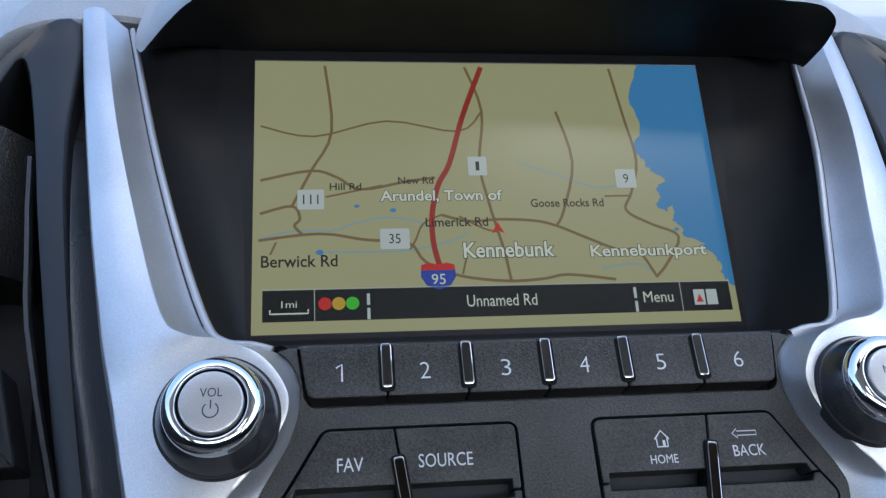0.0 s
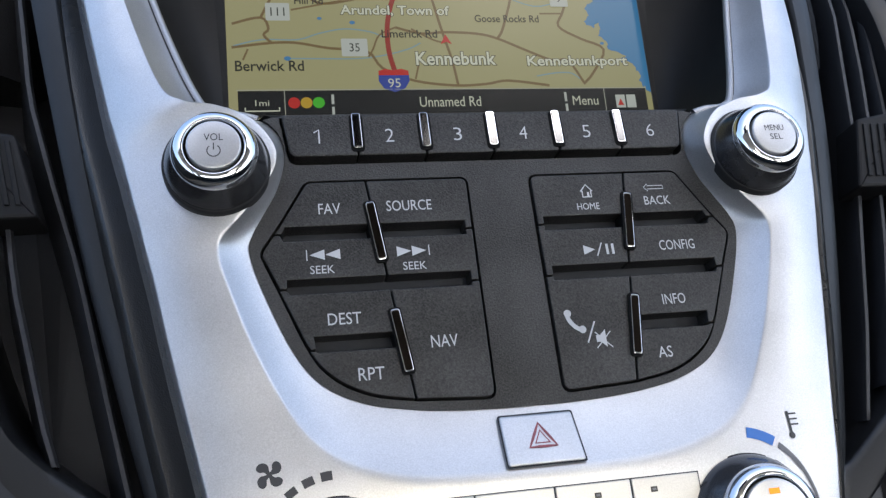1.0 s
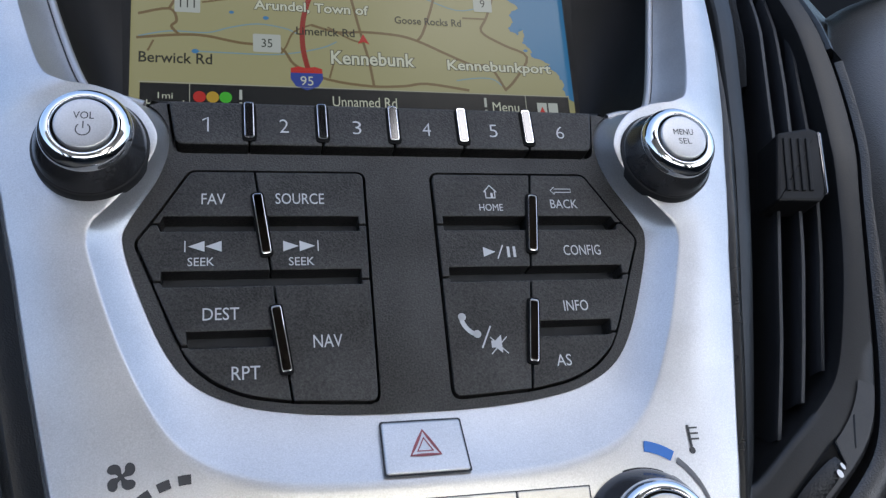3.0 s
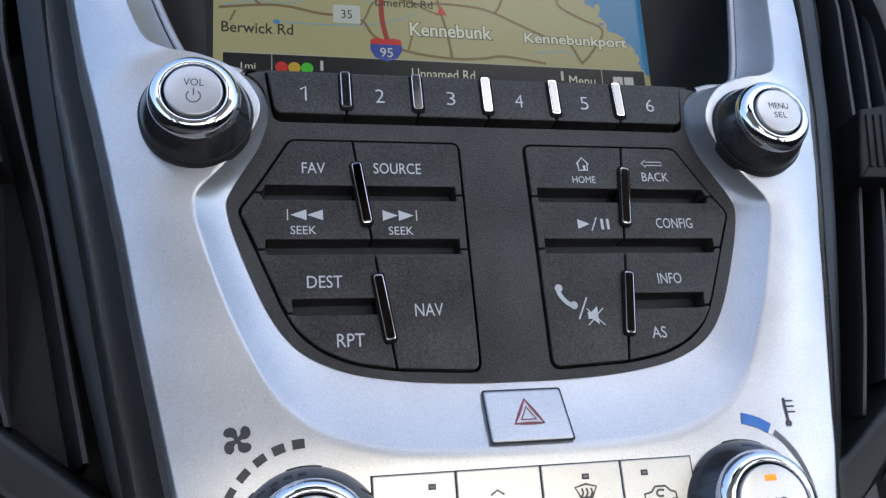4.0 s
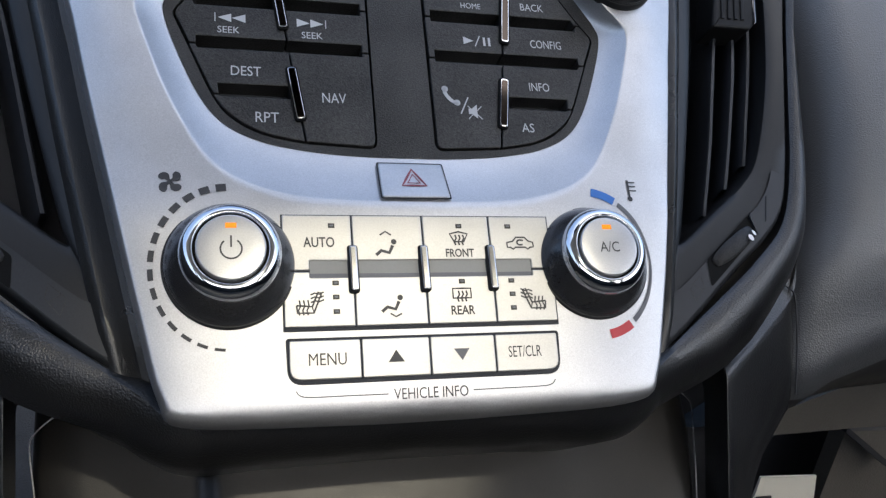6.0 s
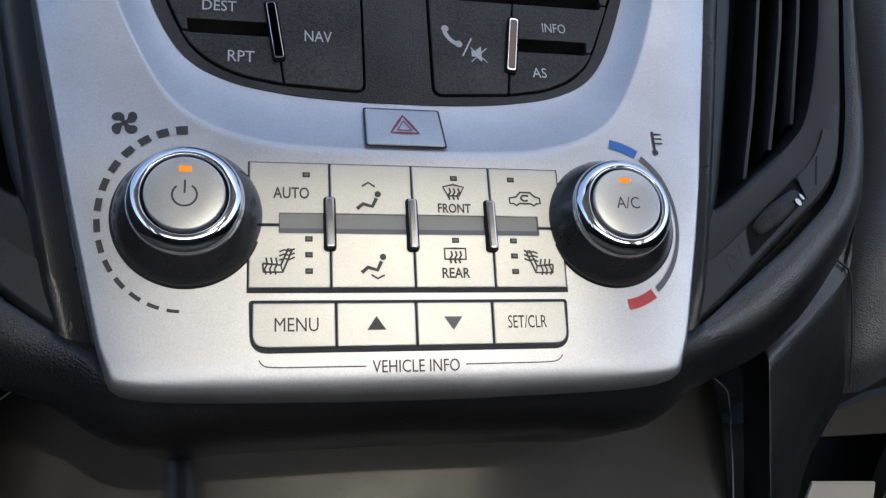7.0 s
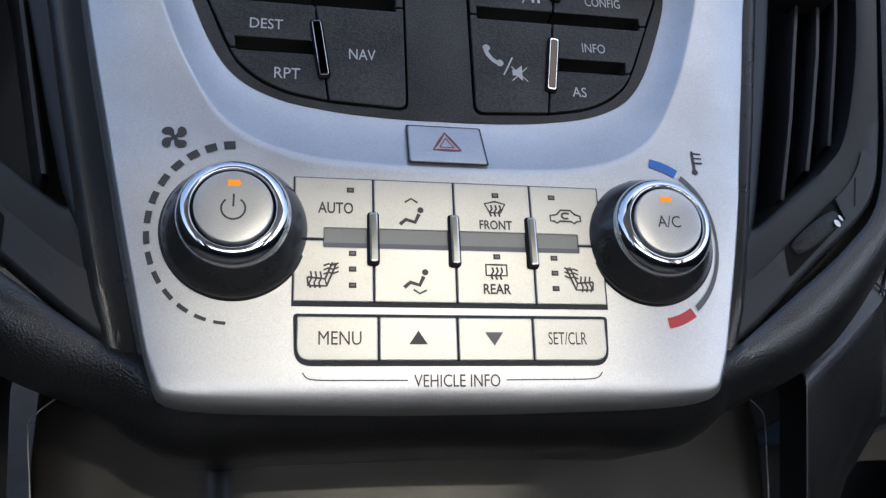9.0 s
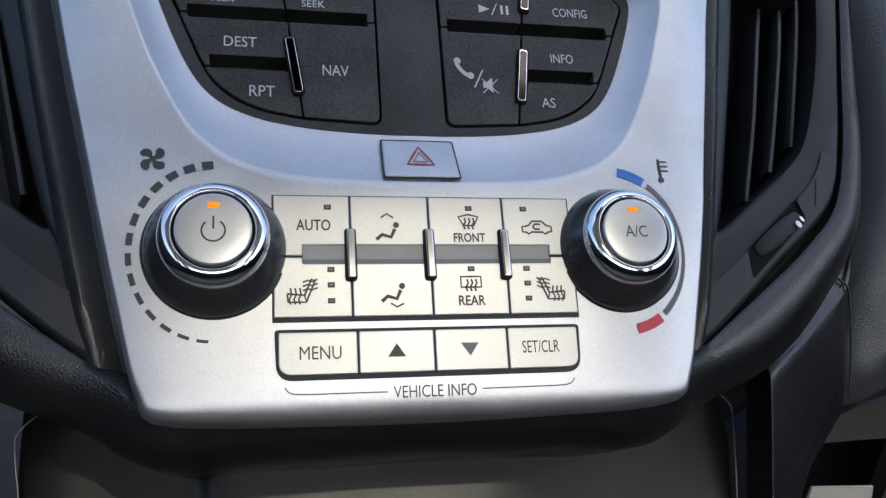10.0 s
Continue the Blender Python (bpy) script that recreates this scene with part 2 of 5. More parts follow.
def ribbon(line, width, w, on=flat, closed=False, at=(0, 0), size=1.0, fine=2.0):
    """A drawn line of some width."""
    q = [Vector((at[0] + p[0] * size, at[1] + p[1] * size)) for p in line]
    if closed:
        q = q + [q[0]]
    dense = [q[0]]
    for a, b in zip(q, q[1:]):
        k = max(1, int((b - a).length / fine))
        dense += [a.lerp(b, (i + 1) / k) for i in range(k)]
    left, right = [], []
    for i, p in enumerate(dense):
        a, b = dense[max(i - 1, 0)], dense[min(i + 1, len(dense) - 1)]
        if closed and i in (0, len(dense) - 1):
            a, b = dense[-2], dense[1]
        d = (b - a).normalized() if (b - a).length > 1e-9 else Vector((1, 0))
        o = Vector((-d.y, d.x)) * width / 2
        for side, s in ((left, p + o), (right, p - o)):
            side.append((s.x, s.y, w + on(s.x, s.y)))
    return grid([left, right])


def disc(cu, cv, r, w, on=flat, n=20, squash=1.0):
    return sheet([(cu + r * math.cos(2 * math.pi * i / n), cv + r * squash * math.sin(2 * math.pi * i / n)) for i in range(n)], w, on)


def words(text, cu, cv, width, height, w, on=flat, lean=0.0, bold=0.0):
    """Printed words, centred, of the given size."""
    made = []
    for swell in (0.0, bold):
        cd = bpy.data.curves.new("print", "FONT")
        cd.body, cd.resolution_u, cd.offset = text, 3, swell
        ob = new("print", cd)
        me = bpy.data.meshes.new_from_object(ob)
        made.append(([Vector(v.co) for v in me.vertices], [tuple(p.vertices) for p in me.polygons]))
        bpy.data.objects.remove(ob)
        bpy.data.meshes.remove(me)
    pts, faces = made[1]
    x0, x1 = min(p.x for p in made[0][0]), max(p.x for p in made[0][0])
    y0, y1 = min(p.y for p in made[0][0]), max(p.y for p in made[0][0])
    out = []
    for p in pts:
        x = (p.x - (x0 + x1) / 2) * width / (x1 - x0)
        y = (p.y - (y0 + y1) / 2) * height / (y1 - y0)
        u, v = cu + x + y * math.tan(lean), cv + y
        out.append((u, v, w + on(u, v)))
    return out, faces


def turned(profile, cu, cv, n=64, lean=0.0, foot=0.0):
    """A round part from (radius, height) pairs about an axis that stands on the stack, leaning up the slope above its foot."""
    rows = []
    for r, h in profile:
        rows.append([(cu + r * math.cos(2 * math.pi * i / n), cv + lean * (h - foot) + r * math.sin(2 * math.pi * i / n), h) for i in range(n)])
    pts, faces = grid(rows, True)
    m = len(profile)
    if profile[-1][0] > 0.01:
        faces.append(tuple(range((m - 1) * n, m * n)))
    return pts, faces


# ---- the car's cabin, plain and unseen, closing the place and shaping its light ----
def slab(name, boxes, mat, label, category):
    """Part of the setting: boxes in metres, joined into one mesh."""
    bm = bmesh.new()
    for x0, x1, y0, y1, z0, z1 in boxes:
        made = bmesh.ops.create_cube(bm, size=1.0)["verts"]
        bmesh.ops.scale(bm, vec=(x1 - x0, y1 - y0, z1 - z0), verts=made)
        bmesh.ops.translate(bm, vec=((x0 + x1) / 2, (y0 + y1) / 2, (z0 + z1) / 2), verts=made)
    me = bpy.data.meshes.new(name)
    bm.to_mesh(me)
    bm.free()
    me.materials.append(mat)
    return tagged(new(name, me), label, category, kind="structure")


slab("ground", [(-300, 300, -300, 300, -0.1, 0.0)], GROUND, "grey gravel ground under the car", "ground")
slab("floor", [(-0.76, 0.76, -1.36, 0.98, 0.28, 0.33)], CARPET, "black carpeted cabin floor", "floor")
# Unseen sides: left sill raised to dim that side, right sill lowered to brighten.
slab("wall_left", [(-0.80, -0.76, -1.40, 1.0, 0.28, 1.02), (-0.80, -0.76, -1.40, -1.34, 1.02, 1.46), (-0.80, -0.76, -1.10, -1.00, 1.02, 1.46)], RUBBER, "unseen black cabin side, its window openings set for the light", "wall")
slab("wall_right", [(0.76, 0.80, -1.40, 1.0, 0.28, 0.90), (0.76, 0.80, -1.40, -1.34, 0.90, 1.46), (0.76, 0.80, -1.10, -1.00, 0.90, 1.46)], RUBBER, "unseen black cabin side, its window openings set for the light", "wall")
# Unseen wall set close behind the front seats to block rear light.
slab("wall_back", [(-0.76, 0.76, -1.40, -1.36, 0.28, 1.14), (-0.76, -0.62, -1.40, -1.36, 1.14, 1.46), (0.62, 0.76, -1.40, -1.36, 1.14, 1.46)], RUBBER, "unseen black wall with an opening, placed to cut light from the rear", "wall")
slab("wall_front", [(-0.8, 0.8, 0.98, 1.02, 0.28, 0.98)], RUBBER, "black bulkhead under the windscreen", "wall")
# Unseen roof: opening cut to fit the sun patch, pale to lift reflections.
slab("ceiling", [(-0.8, 0.8, -0.750, -0.33, 1.46, 1.50), (-0.8, 0.8, -1.40, -1.02, 1.46, 1.50), (-0.8, 0.089, -1.02, -0.750, 1.46, 1.50), (0.25, 0.8, -1.02, -0.750, 1.46, 1.50)], LINER, "unseen light grey headliner, its sunroof opening cut to shape the sun patch", "ceiling")
# Unseen pane, added to weaken the sky against the sun.
slab("window_1", [(0.075, 0.26, -1.03, -0.740, 1.503, 1.508)], TINTED, "unseen dark sunroof glass that dims the sky light", "window")
# Added out of view to give the chrome strips something dark to reflect.
slab("trim", [(-0.17, 0.13, -0.36, -0.20, 1.44, 1.458)], RUBBER, "unseen black slab overhead that darkens reflections in the chrome strips", "trim")

# ---- the silver surround of the stack ----
OUTER = [(-140.5, 147), (-131, 101), (-120, 46), (-113, 12), (-110, 0), (-108.8, -5), (-107.8, -9), (-107, -13), (-106, -17), (-105.2, -21), (-104, -26),
         (-103, -31), (-102, -36), (-100, -45), (-95.5, -67), (-87.5, -102), (-79.5, -137), (-73.8, -158.4), (-66, -164.3), (-24, -165.8), (0, -166)]
INNER = [(-133, 146), (-119.5, 88), (-107.5, 44), (-98, 15), (-91.5, 8), (-82, 5.8), (-73, 1.5), (-67, -6.5), (-66.2, -13.5), (-70.5, -21.5), (-76.5, -28.5),
         (-81.5, -34), (-82.6, -38), (-81, -45.5), (-73.7, -66.8), (-64.2, -86), (-53.5, -96), (-39.3, -101), (-25, -102.6), (-9, -103), (0, -103)]
LOWER = [(-125.5, 142), (-110.5, 83), (-99, 43), (-89.5, 16), (-84, 9), (-76, 7.5), (-68, 4), (-64, -2), (-63.6, -9.5), (-66, -18), (-69.8, -25),
         (-73.4, -31.5), (-74.6, -37), (-71.6, -48), (-64.3, -65.8), (-56.8, -75.9), (-45.9, -81.6), (-33, -84.3), (-21, -85.5), (-9, -86), (0, -86)]


def face_w(v):
    """The height of the lower silver face, in straight steps between the rows of keys."""
    return float(np.interp(v, (-168.5, -166, -164, -161.5, -157.6, -144.9, -142.9, -125.6, -108.4, -103, -80), (0.4, 2.3, 3.3, 3.85, 4.2, 5.2, 5.4, 6.7, 7.2, 6.8, 6.0)))


def out_w(v):
    return float(np.interp(v, (-168, -160, -110, -25, 7, 45, 84, 146), (-1.5, 2.0, 4.5, 3.0, 0.0, -5.0, -13.0, -34.0)))


def in_w(v):
    return float(np.interp(v, (-105, -80, -37, -12, 7, 20, 45, 84, 146), (6.5, 6.0, 6.0, 9.5, 8.0, 3.0, -3.0, -11.0, -32.0)))


def low_w(v):
    return float(np.interp(v, (-105, -10, 6, 20, 50, 95, 146), (0.3, 0.3, -1.0, -6.0, -13.0, -22.0, -40.0)))


def whole(half, height):
    left = curve([(u, v, height(v)) for u, v in half], 6)
    return left + [Vector((-p.x, p.y, p.z)) for p in reversed(left[:-1])]


OUTER = [(u + float(np.interp(v, (-50, 0), (0.8, 0.0))), v) for u, v in OUTER]
outer, inner, lower = whole(OUTER, out_w), whole(INNER, in_w), whole(LOWER, low_w)


def away(line, other):
    """At each point the way across the line and off from the other one."""
    out = []
    for i, p in enumerate(line):
        d = (line[min(i + 1, len(line) - 1)] - line[max(i - 1, 0)])
        o = Vector((-d.y, d.x, 0)).normalized()
        out.append(o if o.dot(p - other[i]) > 0 else -o)
    return out


OFF = away(outer, inner)
rows = []
for f in (0, 0.012, 0.028, 0.055, 0.10, 0.15, 0.27, 0.4, 0.53, 0.66, 0.78, 0.88, 0.95, 0.985):
    row = []
    for o, i in zip(outer, inner):
        p = o.lerp(i, f)
        p.z += 1.2 * math.sin(math.pi * f)
        k = max(0.0, min(1.0, (-70 - p.y) / 25))
        side = min(1.0, abs(p.x) / float(np.interp(p.y, (-165, -100), (76, 88))))
        p.z += (face_w(p.y) - 1.8 * side ** 10 - p.z) * k
        row.append(p)
    rows.append(row)
rim_row = rows[0]
for reach, fall, base_reach, base_fall in ((0.3, 0.2, 0.8, 0.6), (0.6, 0.6, 1.5, 1.8), (0.9, 1.3, 2.0, 3.5), (1.2, 2.4, 2.2, 5.8), (1.5, 4, 2.1, 9), (1.9, 10, 1.3, 15), (1.6, 24, -2, 30)):
    row = []
    for p, o in zip(rim_row, OFF):
        k = max(0.0, min(1.0, (-150 - p.y) / 13))
        row.append(p + o * (reach + (base_reach - reach) * k) - Vector((0, 0, fall + (base_fall - fall) * k)))
    rows.insert(0, row)
for f in (0.012, 0.05, 0.15, 0.35, 0.6, 0.85, 1.0):
    row = []
    for i, l in zip(inner, lower):
        p = i.lerp(l, f)
        p.z = i.z + (l.z - i.z) * (0.55 * f + 0.45 * math.sin(f * math.pi / 2)) - 0.10
        row.append(p)
    rows.append(row)
rows.append([p - Vector((0, 0, 7)) for p in lower])
silver_geo = grid(rows)

from mathutils.bvhtree import BVHTree
TREE = BVHTree.FromPolygons([tuple(p) for p in silver_geo[0]], silver_geo[1])


def on_silver(u, v):
    hit = TREE.ray_cast(Vector((u, v, 200)), Vector((0, 0, -1)))[0]
    return hit.z if hit else 3.0


def on_key(u, v):
    """The level plane of each row of lower keys."""
    return face_w(v)


def on_hazard(u, v):
    return 1.3 + (6.7 - 1.3) * (-88.6 - v) / 13.8


stack = thing("centre_stack_surround", (0, -60, 0), "satin silver plastic surround of a car's centre stack", "dashboard trim")
part("silver_face", silver_geo, SILVER, stack, smooth=30)
for s in (-1, 1):
    bezel_line = [p + Vector((-1.15 * s, -0.25, 0.1)) for p in lower if p.x * s > 0 and p.y > 5.5]
    part("bezel", tube(bezel_line, 1.15, 12), BEZEL, stack, "rounded satin grey bezel of the screen recess", smooth=60)
    gap_line = [p + Vector((0.15 * s, 0, 0.25)) for p in lower if p.x * s > 0 and p.y > 12]
    part("bezel_gap", tube(gap_line, 0.3), DARK, stack, "dark joint beside the bezel")

# printed marks round the lower knobs
FAN, TEMP = (-55.6, -123.0), (55.6, -123.0)
LIFT = 0.2
for i in range(14):
    a = radians(95 + i * 12.95)
    r, half = 23.7, radians(4.0)
    wide = 2.3 - 0.115 * i
    arc = [(FAN[0] + 0.88 * r * math.cos(a + half * k) - 0.4, FAN[1] - 0.6 + r * math.sin(a + half * k)) for k in (-1, -0.33, 0.33, 1)]
    part("fan_scale_dash", ribbon(arc, wide, LIFT, on_silver), INK, stack)
blades = []
for k in range(4):
    a = radians(20 + 90 * k)
    pts = [tuple(p)[:2] for p in curve([(0.3, -0.2, 0), (1.1, -0.35, 0), (2.3, -0.5, 0), (3.3, 0.3, 0), (3.4, 1.7, 0), (2.5, 2.5, 0), (1.5, 2.0, 0), (1.1, 1.0, 0), (0.2, 0.4, 0)], 3, True)]
    c, s = math.cos(a), math.sin(a)
    blades.append(sheet([(-71.8 + c * x - s * y, -98.3 + s * x + c * y) for x, y in pts], LIFT, on_silver))
blades.append(disc(-71.8, -98.3, 0.75, LIFT, on_silver, 12))
part("fan_symbol", merged(*blades), INK, stack)
r = 23.6
arc = lambda a0, a1, n=8, rr=r: [(TEMP[0] + 0.86 * rr * math.cos(radians(a0 + (a1 - a0) * k / n)), TEMP[1] + rr * math.sin(radians(a0 + (a1 - a0) * k / n))) for k in range(n + 1)]
part("cold_mark", ribbon(arc(82, 59), 2.9, LIFT, on_silver), BLUE, stack, "blue printed cold mark")
part("hot_mark", ribbon(arc(-82, -59), 2.9, LIFT, on_silver), RED, stack, "red printed hot mark")
stroke = []
for k in range(29):
    a, wide = radians(55 - 110 * k / 28), 0.9 + 0.9 * abs(k - 14) / 14
    stroke.append([(TEMP[0] + 0.86 * rr * math.cos(a), TEMP[1] + rr * math.sin(a)) for rr in (23.4 - wide / 2, 23.4 + wide / 2)])
part("temperature_arc", grid([[(u, v, LIFT + on_silver(u, v)) for u, v in row] for row in stroke]), GREYINK, stack)
th = [ribbon([(72.4, -101.2), (72.4, -94.8)], 0.8, LIFT, on_silver), disc(72.4, -101.6, 0.95, LIFT, on_silver, 12)]
th += [ribbon([(72.4, -95.6 - 1.5 * k), (75.2, -95.6 - 1.5 * k)], 0.5, LIFT, on_silver) for k in range(3)]
part("thermometer_symbol", merged(*th), INK, stack)
part("vehicle_info_print", words("VEHICLE INFO", 0, -161.3, 22.0, 3.1, LIFT, on_silver), INK, stack)
for s in (-1, 1):
    line = curve([(s * 38.4, -159.3), (s * 37.0, -160.7), (s * 33.5, -161.1), (s * 24, -161.15), (s * 12.6, -161.2)], 5)
    part("bracket_line", ribbon(line, 0.3, LIFT, on_silver), INK, stack)

# ---- hazard switch on the slope below the radio keys ----
hz = thing("hazard_switch", (0, -95, 5), "silver square hazard warning switch with a red triangle", "car switch")
quad = [(-10.3, -88.6), (10.3, -88.6), (10.7, -102.4), (-10.7, -102.4)]
part("gap", sheet(rounded(inset(quad, -0.45), 0.8), 0.25, on_hazard), DARK, hz)
part("key", block(rounded(quad, 0.8), 0.75, -1.5, 0.5, on_hazard), SILVER, hz)
tri = lambda r, dy=0: [(r * math.sin(radians(120 * k)), -95.6 + dy + r * math.cos(radians(120 * k))) for k in range(3)]
part("outer_triangle", ribbon(tri(4.4), 0.75, 0.88, on_hazard, True), HAZARD, hz)
part("inner_triangle", ribbon(tri(2.3), 0.6, 0.88, on_hazard, True), HAZARD, hz)

# ---- radio panel ----
radio = thing("radio_control_panel", (0, -40, 0), "matte black radio control panel with white lettering", "car radio")
EDGE = [(p.x, p.y) for p in lower if p.y < 5.0]
FRONT = EDGE + [(66.4, 5.6), (-66.4, 5.6)]
LEFT_BLOCK = rounded([(-57.6, -16.4), (-10.2, -16.4), (-10.2, -82.6), (-32.1, -81.4), (-43.5, -79.4), (-51, -76), (-56.8, -71), (-60.5, -64), (-66.5, -49), (-71.3, -37.6), (-66.2, -30.3)],
                     [1.5, 2.0, 2.4, 3, 4, 4, 4, 4, 3, 1.8, 2])
KEYROW = rounded([(-63.7, 5.4), (63.7, 5.4), (61.6, -9.6), (-61.6, -9.6)], [0.6, 0.6, 2.5, 2.5])


def plate(outline, holes, top, bottom):
    """A plate with openings through it, their edges walled."""
    bm = bmesh.new()
    for loop in [outline] + holes:
        vs = [bm.verts.new((p[0], p[1], top)) for p in loop]
        for i, v in enumerate(vs):
            if (vs[i - 1].co - v.co).length > 1e-6:
                bm.edges.new((vs[i - 1], v))
    bmesh.ops.remove_doubles(bm, verts=bm.verts, dist=1e-4)
    bmesh.ops.triangle_fill(bm, use_beauty=True, edges=bm.edges)
    bm.verts.index_update()
    pts, faces = [tuple(v.co) for v in bm.verts], [tuple(v.index for v in f.verts) for f in bm.faces]
    bm.free()
    walls = [grid([[(p[0], p[1], top) for p in loop], [(p[0], p[1], bottom) for p in loop]], True) for loop in [outline] + holes]
    return merged((pts, faces), *walls)


gap = -0.8
part("faceplate", plate(FRONT, [inset(LEFT_BLOCK, gap), inset(flip(LEFT_BLOCK), gap), inset(KEYROW, gap)], 0.45, -6.5), BLACK, radio, smooth=25)
part("backing", sheet(FRONT, -6.0), DARK, radio)


def split(v):
    """The slanting joint between the two columns of a key group."""
    return -40.5 - (v + 16.5) * 0.1296


# key outlines of the left group; the right group is its mirror image
J = 0.28   # half a joint
S1, S2, S3 = (-30.0, -34.4), (-45.8, -50.2), (-62.4, -66.9)
fav = [(-57.6, -16.4), (split(-16.4) - J, -16.4), (split(-29.9) - J, S1[0]), (-64.6, S1[0]), (-65.4, -32.2 + J), (-67.4, -32.2 + J), (-66.2, -30.3)]
source = [(split(-16.4) + J, -16.4), (-10.2, -16.4), (-10.3, -32.6 + J), (-12.2, -32.6 + J), (-12.2, S1[0]), (split(-30) + J, S1[0])]
seek_l = [(-67.6, -32.2 - J), (-66.0, -32.2 - J), (-65.2, S1[1]), (split(-34.4) - J, S1[1]), (split(-45.8) - J, S2[0]), (-64.8, S2[0]), (-64.8, -48.6 + J), (-66.7, -48.6 + J), (-71.3, -37.6)]
seek_r = [(split(-34.4) + J, S1[1]), (-12.2, S1[1]), (-12.2, -32.6 - J), (-10.2, -32.6 - J), (-10.3, -48.8 + J), (-12.4, -48.8 + J), (-12.4, S2[0]), (split(-45.8) + J, S2[0])]
dest = [(-66.8, -48.6 - J), (-64.9, -48.6 - J), (-64.2, S2[1]), (split(-50.2) - J, S2[1]), (split(-62.4) - J, S3[0]), (-58.4, S3[0]), (-58.0, -66.2 + J), (-59.4, -66.2 + J), (-60.5, -64)]
nav = [(split(-50.2) + J, S2[1]), (-12.4, S2[1]), (-12.4, -48.8 - J), (-10.2, -48.8 - J), (-10.2, -82.6), (-32.1 + J, -81.4)]
rpt = [(-59.6, -66.2 - J), (-57.9, -66.2 - J), (-57.4, S3[1]), (split(-66.9) - J, S3[1]), (-32.1 - J, -81.4), (-43.5, -79.4), (-51, -76), (-56.8, -71)]
group = [(fav, [1.5, 0.3, 0.3, 0.3, 0.3, 0.4, 2]), (source, [0.3, 2, 0.3, 0.3, 0.3, 0.3]), (seek_l, [0.3, 0.3, 0.4, 0.3, 0.3, 0.3, 0.3, 0.4, 1.8]),
         (seek_r, 0.3), (dest, [0.3, 0.3, 0.4, 0.3, 0.3, 0.4, 0.3, 0.3, 3]), (nav, [0.3, 0.3, 0.3, 0.3, 2.4, 0.3]), (rpt, [0.3, 0.3, 0.4, 0.3, 0.3, 4, 4, 4])]
TOP = 1.0
PRINT = TOP + 0.1
arrow_l = lambda cu, cv: merged(*[sheet([(cu + x - 2.1, cv), (cu + x + 2.1, cv + 1.55), (cu + x + 2.1, cv - 1.55)], PRINT) for x in (-1.4, 3.0)],
                                ribbon([(cu - 4.3, cv - 1.6), (cu - 4.3, cv + 1.6)], 0.3, PRINT))
house = lambda cu, cv: merged(ribbon([(cu - 1.9, cv), (cu, cv + 2.2), (cu + 1.9, cv)], 0.4, PRINT), ribbon([(cu - 1.4, cv + 0.2), (cu - 1.4, cv - 1.9), (cu + 1.4, cv - 1.9), (cu + 1.4, cv + 0.2)], 0.4, PRINT),
                              sheet([(cu + 0.1, cv - 0.3), (cu + 0.8, cv - 0.3), (cu + 0.8, cv - 1.8), (cu + 0.1, cv - 1.8)], PRINT))
back_arrow = lambda cu, cv: ribbon([(cu - 3.3, cv), (cu - 2.0, cv + 1.2), (cu - 2.0, cv + 0.55), (cu + 3.2, cv + 0.55), (cu + 3.2, cv - 0.55), (cu - 2.0, cv - 0.55), (cu - 2.0, cv - 1.2)], 0.25, PRINT, flat, True)
hand_set = curve([(14.2, -60.0), (14.6, -62.4), (16.3, -64.7), (18.6, -66.0)], 5)
phone_geo = merged(ribbon(hand_set, 1.3, PRINT), disc(14.5, -60.6, 1.15, PRINT, flat, 10), disc(18.3, -65.6, 1.15, PRINT, flat, 10), ribbon([(19.3, -69.6), (22.3, -63.4)], 0.45, PRINT),
                   sheet([(22.0, -67.6), (23.2, -67.6), (25.0, -66.0), (25.0, -71.2), (23.2, -69.6), (22.0, -69.6)], PRINT), ribbon([(21.8, -66.6), (26.6, -71.4)], 0.3, PRINT), ribbon([(26.6, -66.6), (21.8, -71.4)], 0.3, PRINT))
play = merged(sheet([(23.0, -39.8), (23.0, -42.8), (26.6, -41.3)], PRINT), ribbon([(27.1, -43.4), (29.0, -39.2)], 0.35, PRINT),
              *[sheet([(x, -39.7), (x + 0.8, -39.7), (x + 0.8, -43.0), (x, -43.0)], PRINT) for x in (30.1, 31.9)])
left_legend = [words("FAV", -51.6, -24.8, 6.3, 3.3, PRINT), words("SOURCE", -28.3, -24.6, 13.4, 3.3, PRINT),
               merged(arrow_l(-54.6, -38.8), words("SEEK", -54.8, -43.2, 6.8, 2.4, PRINT)), merged(mirrored(arrow_l(28.2, -38.9)), words("SEEK", -28.5, -43.4, 6.8, 2.4, PRINT)),
               words("DEST", -49.7, -57.8, 9.2, 3.4, PRINT), words("NAV", -22.5, -66.0, 7.6, 3.5, PRINT), words("RPT", -43.6, -73.7, 7.1, 3.5, PRINT)]
right_legend = [merged(back_arrow(49.6, -21.6), words("BACK", 50.0, -26.0, 8.6, 2.9, PRINT)), merged(house(27.3, -22.2), words("HOME", 27.1, -27.2, 7.2, 2.2, PRINT)),
                words("CONFIG", 53.3, -41.0, 11.6, 3.2, PRINT), play, words("INFO", 48.5, -58.1, 7.4, 3.2, PRINT), phone_geo, words("AS", 42.3, -73.9, 4.4, 3.3, PRINT)]
names_l = ["favourite_key", "source_key", "seek_back_key", "seek_forward_key", "destination_key", "navigation_key", "repeat_key"]
names_r = ["back_key", "home_key", "config_key", "play_key", "info_key", "phone_key", "sound_key"]
